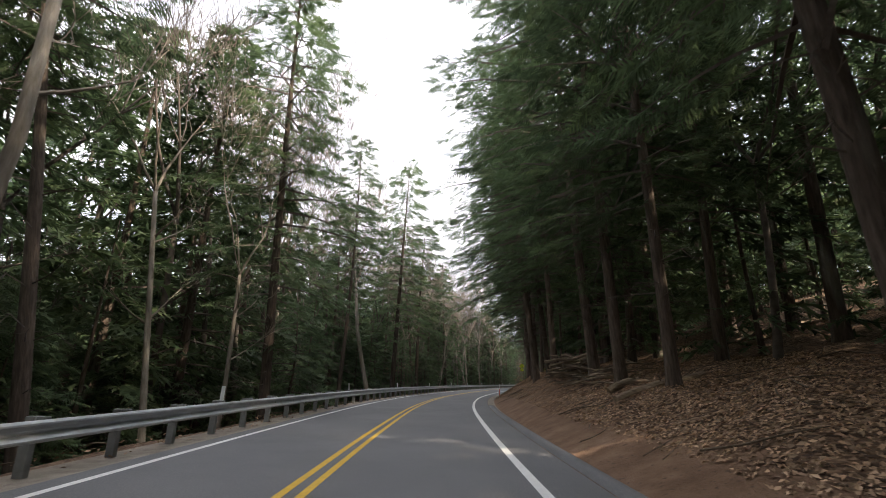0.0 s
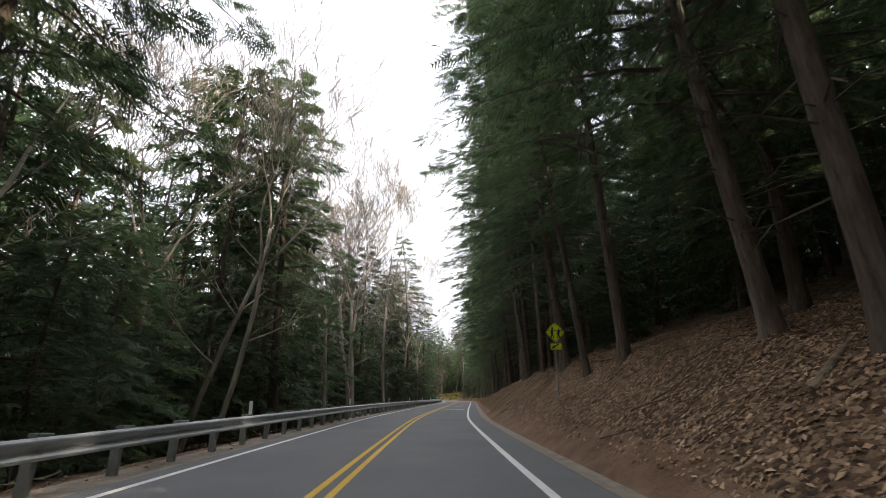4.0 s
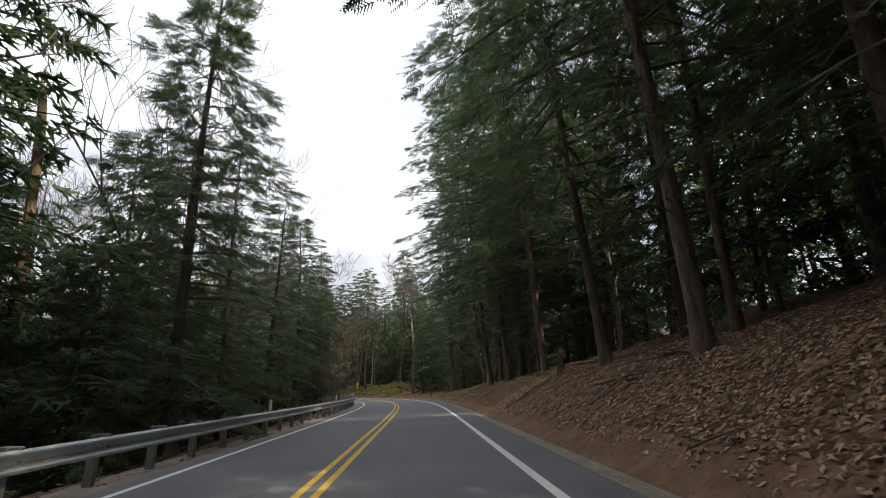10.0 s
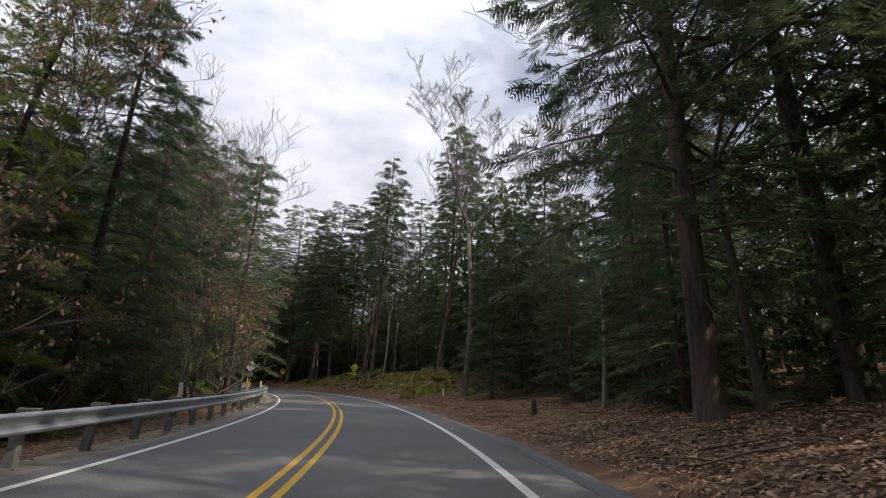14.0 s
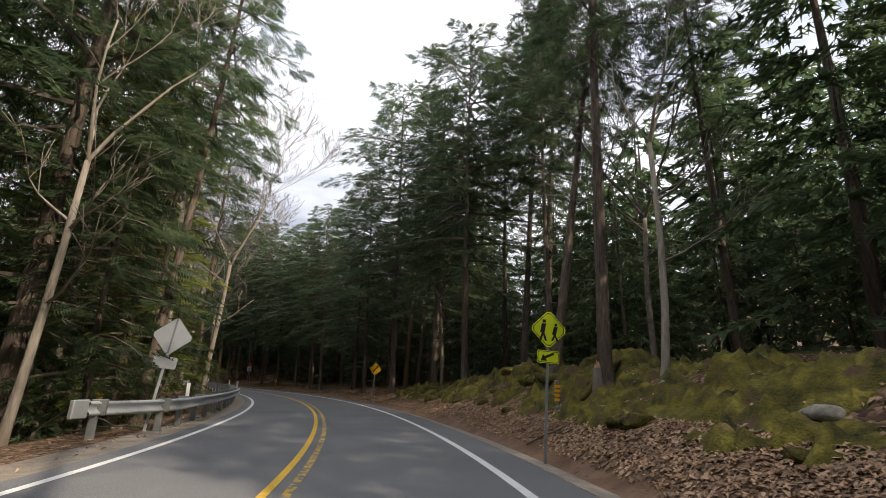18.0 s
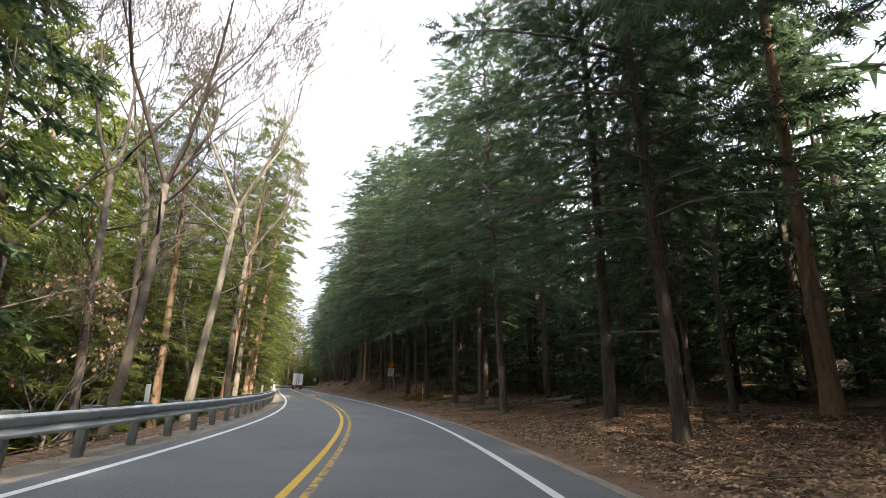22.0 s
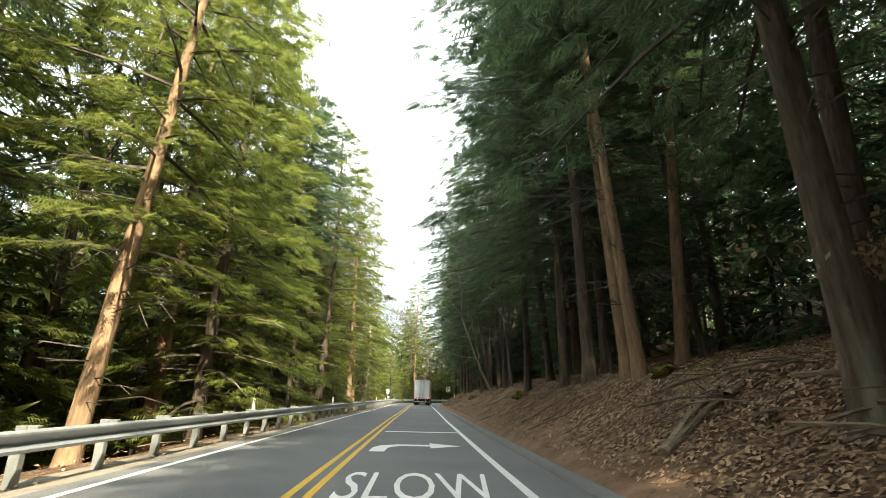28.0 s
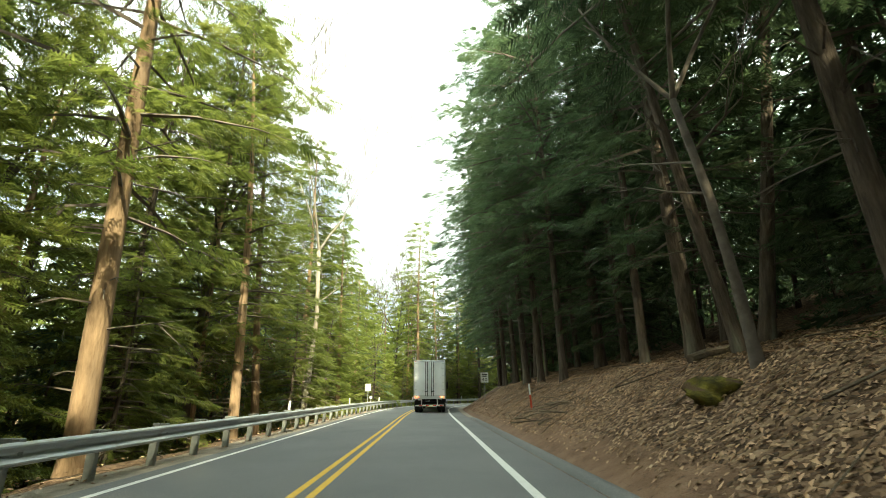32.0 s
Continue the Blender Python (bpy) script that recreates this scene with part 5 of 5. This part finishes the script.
def lorry(s, u):
    x, y = flat(s, u)
    t = thing("semi_trailer_truck", "white box semi-trailer truck with lit red tail lamps, seen from behind", "truck", m=pose(x, y, 0, 0, 0, heading(s + 6)))
    W, B, T, L = 1.3, 1.22, 4.12, 15.9
    part("trailer_body", boxes((-W, W, 0.06, L, B, T), bevel=0.03), M_TRAILER, t)
    for sx in (-1, 1):
        door = part("rear_door", boxes((min(sx * 0.02, sx * (W - 0.09)), max(sx * 0.02, sx * (W - 0.09)), 0.0, 0.055, B + 0.16, T - 0.14), bevel=0.01), M_TRAILER, t)
        for q in (0.16, 0.34):
            bm = bmesh.new()
            cyl(bm, (sx * q, -0.045, B + 0.05), (sx * q, -0.045, T - 0.1), 0.022, None, 8)
            part("lock_rod", bm, M_DARK, door)
        for z in (1.75, 2.3, 2.85, 3.4, 3.85):
            part("hinge", boxes((sx * (W - 0.13) - 0.11, sx * (W - 0.13) + 0.11, -0.03, -0.002, z, z + 0.07), bevel=0.008), M_CHROME, door)
        part("handle", boxes((sx * 0.25 - 0.14, sx * 0.25 + 0.14, -0.07, -0.046, 1.62, 1.67), bevel=0.006), M_DARK, door)
    part("rear_frame", boxes((-W, -W + 0.085, -0.02, 0.06, B, T), (W - 0.085, W, -0.02, 0.06, B, T), (-W + 0.085, W - 0.085, -0.02, 0.06, T - 0.13, T), bevel=0.01), M_CHROME, t)
    sill = part("rear_sill", boxes((-W, W, -0.04, 0.10, B - 0.16, B + 0.15), bevel=0.012), M_CHROME, t)
    for sx in (-1, 1):
        for k in (0, 1):
            part("tail_lamp", boxes((sx * (1.12 - 0.2 * k) - 0.075, sx * (1.12 - 0.2 * k) + 0.075, -0.075, -0.042, B - 0.08, B + 0.06), bevel=0.02), M_LAMP, sill)
        part("marker_lamp", boxes((sx * 1.15 - 0.05, sx * 1.15 + 0.05, -0.03, -0.021, T - 0.08, T - 0.04), bevel=0.006), M_REDTAPE, t)
    guard = part("bumper", boxes((-1.15, 1.15, 0.02, 0.12, 0.5, 0.62), (-0.7, -0.6, 0.02, 0.12, 0.6, B), (0.6, 0.7, 0.02, 0.12, 0.6, B), bevel=0.01), M_CHROME, t)
    for k in range(8):
        part("reflective_tape", boxes((-1.12 + 0.28 * k, -0.86 + 0.28 * k, 0.012, 0.019, 0.53, 0.59)), M_REDTAPE if k % 2 else M_SIGNWHITE, guard)
    part("number_plate", boxes((-0.95, -0.65, -0.05, -0.041, B - 0.26, B - 0.18)), M_SIGNWHITE, t)
    part("chassis", boxes((-0.55, -0.4, 0.3, L - 1, 0.85, B - 0.003), (0.4, 0.55, 0.3, L - 1, 0.85, B - 0.003), (-1.0, 1.0, 0.9, 3.4, 0.62, 0.82)), M_DARK, t)
    for sx in (-1, 1):
        part("mud_flap", boxes((sx * 0.93 - 0.32, sx * 0.93 + 0.32, 0.55, 0.57, 0.22, 0.95)), M_RUBBER, t)
        part("side_rail", boxes((sx * W - 0.02, sx * W + 0.02, 0.1, L - 0.02, B - 0.06, B + 0.02)), M_CHROME, t)
        for yy in (1.4, 2.65):
            wheel(t, sx * 1.12, yy, 0.5)
            wheel(t, sx * 0.80, yy, 0.5)
        for yy in (13.3, 14.55):
            wheel(t, sx * 1.12, yy, 0.5)
        wheel(t, sx * 1.08, 18.9, 0.5)
        part("landing_leg", boxes((sx * 0.9 - 0.06, sx * 0.9 + 0.06, 11.2, 11.32, 0.35, B)), M_DARK, t)
        part("mirror", boxes((sx * 1.42 - 0.1, sx * 1.42 + 0.1, 18.6, 18.68, 2.1, 2.9), bevel=0.03), M_DARK, t)
    part("tractor_frame", boxes((-0.45, 0.45, 12.4, 19.8, 0.7, 1.0)), M_DARK, t)
    cab = bmesh.new()
    v = [(16.2, 1.0), (19.1, 1.0), (20.3, 0.7), (20.5, 1.6), (18.9, 1.95), (18.5, 2.9), (17.9, 3.95), (16.2, 3.95)]
    l = [cab.verts.new((-1.22, yy, zz)) for yy, zz in v]
    r = [cab.verts.new((1.22, yy, zz)) for yy, zz in v]
    cab.faces.new(l)
    cab.faces.new(r[::-1])
    for i in range(len(v)):
        cab.faces.new((l[i], r[i], r[(i + 1) % len(v)], l[(i + 1) % len(v)]))
    bmesh.ops.recalc_face_normals(cab, faces=cab.faces)
    bmesh.ops.bevel(cab, geom=list(cab.edges), offset=0.08, segments=2, affect="EDGES")
    cabin = part("cab", cab, M_TRAILER, t)
    for sx in (-1, 1):
        part("side_window", boxes((sx * 1.225 - 0.006, sx * 1.225 + 0.006, 17.5, 18.4, 1.95, 2.65)), M_GLASS, cabin)
        part("fuel_tank", cyl(bmesh.new(), (sx * 1.0, 15.2, 0.75), (sx * 1.0, 17.0, 0.75), 0.32, None, 16), M_CHROME, t)
    return t


lorry(448.6, LANE + 0.05)


# ---- forest floor ----
def fallen_leaves(name, count, u0, u1, s0, s1, lean, label, seed):
    """Loose dry leaves lying on the ground: small folded pieces, joined."""
    rng = np.random.RandomState(seed)
    ss = rng.uniform(s0, s1, count)
    uu = u0 + (u1 - u0) * rng.rand(count) ** lean
    vs, fs = np.zeros((count, 4, 3)), np.arange(count * 4).reshape(-1, 4)
    # the ground's height on a fine grid, read between its lines
    lo, hi = min(u0, u1) - 0.3, max(u0, u1) + 0.3
    gs, gu = np.arange(s0 - 0.5, s1 + 1.0, 0.5), np.arange(lo, hi + 0.2, 0.2)
    zz = np.array([[height(a, b) for b in gu] for a in gs])

    def ground(s, u):
        i, j = np.clip((s - gs[0]) / 0.5, 0, len(gs) - 1.01), np.clip((u - gu[0]) / 0.2, 0, len(gu) - 1.01)
        a, b = i.astype(int), j.astype(int)
        f, g = i - a, j - b
        return (zz[a, b] * (1 - f) + zz[a + 1, b] * f) * (1 - g) + (zz[a, b + 1] * (1 - f) + zz[a + 1, b + 1] * f) * g

    z = ground(ss, uu)
    k = np.clip(ss, 0, LENGTH - 1).astype(int)
    tx, ty = TANG[k, 0], TANG[k, 1]
    right = np.stack([ty, -tx, (ground(ss, uu + 0.2) - z) / 0.2], 1)
    fore = np.stack([tx, ty, (ground(ss + 0.2, uu) - z) / 0.2], 1)
    a = rng.uniform(0, 6.28, count)[:, None]
    l, w = rng.uniform(0.03, 0.068, count)[:, None], rng.uniform(0.017, 0.036, count)[:, None]
    p = right * np.cos(a) + fore * np.sin(a)
    q = -right * np.sin(a) + fore * np.cos(a)
    p[:, 2] += rng.uniform(-0.35, 0.35, count)
    q[:, 2] += rng.uniform(-0.5, 0.5, count)
    w1 = (ss - k)[:, None]
    on = LINE[k] * (1 - w1) + LINE[k + 1] * w1 + uu[:, None] * np.stack([ty, -tx], 1)
    c = np.stack([on[:, 0], on[:, 1], z + rng.uniform(0.012, 0.05, count)], 1)
    curl = np.zeros((count, 3))
    curl[:, 2] = rng.uniform(0.0, 0.03, count)
    vs[:, 0], vs[:, 1], vs[:, 2], vs[:, 3] = c - p * l, c - q * w + curl, c + p * l, c + q * w + curl
    me = bpy.data.meshes.new(name)
    me.from_pydata(vs.reshape(-1, 3).tolist(), [], fs.tolist())
    me.materials.append(M_LEAF)
    return tagged(new(name, me), label, "leaves", kind="stuff")


fallen_leaves("fallen_leaves", 52000, PAVR + 1.6, PAVR + 9.0, 40.0 - 6, 78.0, 0.85, "dry brown leaves thick on the bank behind the branch heap", 2)
fallen_leaves("fallen_leaves", 170000, PAVR + 0.9, PAVR + 8.0, 78.0, 237.2, 0.78, "dry brown oak and beech leaves strewn over the bank", 3)
fallen_leaves("fallen_leaves", 34000, PAVR + 0.8, PAVR + 8.5, 237.2, 274.0, 0.8, "dry brown leaves strewn under the hemlocks", 4)
fallen_leaves("fallen_leaves", 26000, PAVR + 0.8, PAVR + 2.7, 274.0, 311.4, 0.8, "dry brown leaves gathered below the mossy bank", 6)
fallen_leaves("fallen_leaves", 5000, PAVR + 3.0, PAVR + 9, 274.0, 311.4, 1.0, "a few dry leaves caught in the moss", 7)
fallen_leaves("fallen_leaves", 165000, PAVR + 0.8, PAVR + 8.5, 311.4, 408.8 + 45, 0.78, "dry brown leaves strewn over the woodland verge", 9)
fallen_leaves("fallen_leaves", 5000, PAVL - 0.3, PAVL - 2.6, 40.0 - 6, LENGTH - 150, 1.0, "a few dry leaves under the guard rail", 5)


def fallen_sticks(count, seed):
    rng = random.Random(seed)
    soup = Soup()
    for _ in range(count):
        s = rng.uniform(40.0 - 4, LENGTH - 150)
        u = PAVR + 1.2 + 9 * rng.random() if rng.random() < 0.85 else PAVL - rng.uniform(0.9, 4)
        a, l = rng.uniform(-1.2, 1.2), rng.uniform(0.4, 2.2)
        ds, du = math.sin(a) * l / 2, math.cos(a) * l / 2
        r = rng.uniform(0.008, 0.026)
        pts = [place(s + ds * f, u + du * f * 0.9) + Vector((0, 0, r + 0.03 + rng.uniform(0, 0.08))) for f in (-1, -0.3, 0.4, 1)]
        soup.tube(pts, [r, r * 0.9, r * 0.7, r * 0.3], 4)
    ob = part("fallen_sticks", soup.done(), M_LOG)
    return tagged(ob, "thin dead sticks and twigs lying on the leaf litter", "sticks", kind="stuff")


fallen_sticks(1100, 8)


def log(s, u, turn, length, r, mat=None, label="weathered fallen log lying on the leaf litter", rise=0.0):
    """A fallen trunk with cut or broken ends and a few branch stubs; turn in degrees from the road's direction."""
    rng = random.Random(int(s * 17))
    ob = thing("fallen_log", label, "log", "fallen logs")
    a = radians(turn)
    pts, rads = [], []
    for k in range(7):
        f = (k / 6 - 0.5) * length
        p = place(s + f * math.cos(a), u + f * math.sin(a)) + Vector((0, 0, r * 0.8 + rise * k / 6 + rng.uniform(-0.02, 0.02)))
        pts.append(p)
        rads.append(r * (1.05 - 0.05 * k))
    body = Soup()
    body.tube(pts, rads, 9)
    body.f.append(tuple(range(8, -1, -1)))
    part("trunk", body.done(), mat or M_LOG, ob, smooth=False)
    for k in range(rng.randint(2, 4)):
        st = Soup()
        p = pts[rng.randint(1, 5)]
        d = Vector((rng.uniform(-1, 1), rng.uniform(-1, 1), rng.uniform(0.2, 0.9))).normalized() * rng.uniform(0.25, 0.7)
        st.tube([p, p + d], [r * 0.22, r * 0.1], 5)
        part("branch_stub", st.done(), M_LOG, ob)
    return ob


log(55.5, 7.2, 70, 3.6, 0.13)
log(57.0, 6.7, 80, 1.5, 0.13, None, "short cut log beside a pile of branches")
log(63.1, 16.2, 70, 5.0, 0.11)
log(64.7, 14.6, 80, 4.0, 0.09)
log(106.1, 5.9, 60, 1.8, 0.06)
log(140.3, 5.6, 30, 1.2, 0.06)
log(140.1, 5.7, 40, 1.8, 0.07)
log(209.8, 5.7, 65, 1.7, 0.10)
log(233.5, 7.2, 85, 1.6, 0.05)
log(338.4, 13.2, 80, 6.5, 0.14, None, "long grey fallen trunk lying along the verge")
log(338.6, 6.6, 72, 1.6, 0.17, None, "thick cut log in a heap beside the verge")
log(339.5, 7.1, 84, 1.9, 0.15, None, "thick cut log in a heap beside the verge")
log(337.7, 7.5, 58, 1.4, 0.14, None, "short cut log beside the verge")
log(344.2, 6.7, 70, 2.2, 0.08)
log(350.5, 8.2, 70, 2.4, 0.07)
log(375.3, 5.0, 55, 2.4, 0.09)
log(374.3, 8.4, 80, 2.6, 0.07)
log(375.0, 5.1, 70, 2.2, 0.07)
log(390.8, 11.7, 75, 2.6, 0.10)
log(450.7, 14.9, 75, 2.2, 0.10, None, "pale split log on the bank")
log(421.5, 8.5, 80, 3.0, 0.14)


def branch_pile(s, u, count, spread, label="heap of dead branches on the verge", tall=0.55, thick=0.045):
    rng = random.Random(int(s))
    ob = thing("branch_heap", label, "branches", "branch heaps")
    for k in range(count):
        a = rng.uniform(-1.3, 1.3) + 0.6
        l = rng.uniform(0.5, 1.9)
        c = place(s + rng.uniform(-spread, spread), u + rng.uniform(-spread, spread) * 0.6) + Vector((0, 0, rng.uniform(0.03, tall)))
        d = Vector((math.cos(a), math.sin(a), rng.uniform(-0.15, 0.3))) * l / 2
        r = rng.uniform(0.010, thick)
        st = Soup()
        st.tube([c - d, c + Vector((0, 0, 0.05)), c + d], [r, r * 0.85, r * 0.4], 5)
        part("branch", st.done(), M_LOG, ob)
    return ob


branch_pile(66.2, 7.0, 120, 1.7, "tall heap of broken branches and cut wood on the bank", 1.25, 0.085)
branch_pile(61.5, 7.0, 40, 2.2, "loose heap of grey branches on the bank", 0.6, 0.06)
branch_pile(198.2, 5.5, 14, 1.2)
branch_pile(343.3, 7.2, 18, 1.4)
branch_pile(333.1, 7.6, 20, 1.5)
branch_pile(338.0, 8.6, 26, 1.9)
branch_pile(371.3, 5.4, 22, 1.6)
branch_pile(374.2, 5.4, 18, 1.6)
branch_pile(425.8, 4.1, 14, 1.2)


def rock(s, u, size, mat, name, label, seed):
    rng = random.Random(seed)
    bm = bmesh.new()
    bmesh.ops.create_icosphere(bm, subdivisions=3 if size > 0.3 else 2, radius=1)
    off = Vector((rng.uniform(0, 50), rng.uniform(0, 50), rng.uniform(0, 50)))
    for v in bm.verts:
        n = noise.noise(v.co * 1.3 + off) * 0.42 + noise.noise(v.co * 3.1 + off) * 0.24 + noise.noise(v.co * 7 + off) * 0.10
        v.co = Vector((v.co.x * (1.25 + n), v.co.y * (1 + n), v.co.z * (0.55 + 0.5 * n)))
    ob = part(name, bm, mat, smooth=True)
    x, y = flat(s, u)
    ob.matrix_basis = pose(x, y, height(s, u) + 0.10 * size, rng.uniform(-12, 12), rng.uniform(-12, 12), rng.uniform(0, 360)) @ Matrix.Scale(size, 4)
    return tagged(ob, label, "rock", "rocks on the bank")


rng = random.Random(77)


def moss_carpet(s0, s1, u0, u1):
    """Cushions of moss swelling out of the bank: a fine uneven sheet that sinks under the litter between them."""
    ns, nu = int((s1 - s0) / 0.14), int((u1 - u0) / 0.14)
    soup = Soup()
    for i in range(ns + 1):
        for j in range(nu + 1):
            s, u = s0 + (s1 - s0) * i / ns, u0 + (u1 - u0) * j / nu
            x, y = flat(s, u)
            edge = step01(0, 1.6, s - s0) * step01(0, 1.6, s1 - s) * step01(0, 0.9, u - u0) * step01(0, 1.0, u1 - u)
            big, mid, fine = lump(x, y, 1.3), lump(x + 31, y, 0.55), lump(x, y + 17, 0.24)
            swell = 0.62 * big + 0.65 * (0.26 - abs(mid)) + 0.30 * fine
            soup.v.append((x, y, height(s, u) - 0.2 + edge * (0.27 + swell)))
    m = nu + 1
    for i in range(ns):
        for j in range(nu):
            soup.f.append((i * m + j, i * m + j + 1, (i + 1) * m + j + 1, (i + 1) * m + j))
    return tagged(part("moss_carpet", soup.done(), M_MOSS, smooth=True), "yellow-green moss cushions over the rocky bank", "moss", kind="structure")


moss_carpet(273.1, 310.5, 4.1, 10.5)
for k in range(70):
    s, u = rng.uniform(274.9, 309.6), rng.uniform(4.5, 9.5)
    rock(s, u, rng.uniform(0.14, 0.24 + 0.04 * u), M_MOSS, "mossy_rock", "low rock covered in yellow-green moss", k)
for k in range(7):
    s, u = rng.uniform(274.9, 293.2), rng.uniform(4.6, 6.4)
    rock(s, u, rng.uniform(0.15, 0.30), M_STONE, "stone", "bare grey stone in the mossy bank", 100 + k)
for t, (s, u) in enumerate(((379.2, 6.6), (418.0, 5.6), (393.4, 5.8), (106.5, 8.7))):
    rock(s, u, (0.35, 0.5, 0.5, 0.6)[t], M_MOSS, "mossy_rock", "mossy hummock on the leaf-covered bank", 200 + t)


# ---- stumps, roots and shrubs ----
def stump(s, u, tall, r, mat, label):
    rng = random.Random(int(s * 3))
    ob = thing("tree_stump", label, "stump", "stumps")
    p = place(s, u)
    body = Soup()
    body.tube([p + Vector((0, 0, z)) for z in (-0.3, 0.0, 0.15, tall * 0.6, tall)], [r * 1.7, r * 1.5, r * 1.15, r, r * 0.8], 9)
    part("trunk", body.done(), mat, ob)
    top = Soup()
    for k in range(4):
        a = k * 1.6
        q = p + Vector((math.cos(a) * r * 0.45, math.sin(a) * r * 0.45, tall - 0.05))
        top.tube([q, q + Vector((rng.uniform(-0.03, 0.03), 0, rng.uniform(0.1, 0.35)))], [r * 0.35, 0.01], 4)
    part("splintered_top", top.done(), M_FRESH if mat is M_PALEBARK else mat, ob)
    return ob


stump(253.6, 27.4, 0.75, 0.09, M_PALEBARK, "pale broken stump on the leaf-covered bank")
stump(209.4, 6.7, 0.9, 0.16, M_BARK, "dark broken stump on the bank")
stump(256.1, 6.1, 0.55, 0.10, M_BARK, "short dark stump beside the verge")
stump(288.0, 5.7, 0.8, 0.14, M_PALEBARK, "pale splintered mossy stump beside a big trunk")


def roots(s, u, count, reach):
    ob = thing("tree_roots", "mossy surface roots spreading from a big trunk", "roots")
    rng = random.Random(9)
    for k in range(count):
        a = -1.2 + 2.6 * k / count
        l = reach * rng.uniform(0.6, 1.1)
        pts = [place(s + math.cos(a) * l * f, u + math.sin(a) * l * f) + Vector((0, 0, 0.42 * (1 - f) ** 2 + 0.03)) for f in (0.0, 0.28, 0.6, 1.0)]
        r = Soup()
        r.tube(pts, [0.16, 0.11, 0.07, 0.02], 7)
        part("root", r.done(), M_MOSS, ob, smooth=True)
    return ob


roots(288.1, 6.0, 6, 2.0)
moss_carpet(349.0, 360.0, 5.0, 8.6)
SHRUB = bare_meshes(91, 2.6, 0.12, 1.3, 0.03, M_TWIG, 4, leafy=0.9)
for t, (s, u) in enumerate(((371.8, 7.1), (371.0, 7.7), (365.6, 4.9), (367.5, 4.5), (352.8, 6.6))):
    plant("shrub", SHRUB, s, u, "leggy shrub hung with pale dry leaves", "shrub", "shrubs", size=1.0 if t < 2 else 0.7)
for s, u in ((239.2, -7.6), (236.8, -7.4), (259.3, -7.8), (185.9, -8.5)):
    plant("understorey_tree", BROWN[0], s, u, L_BROWN, size=1.0)
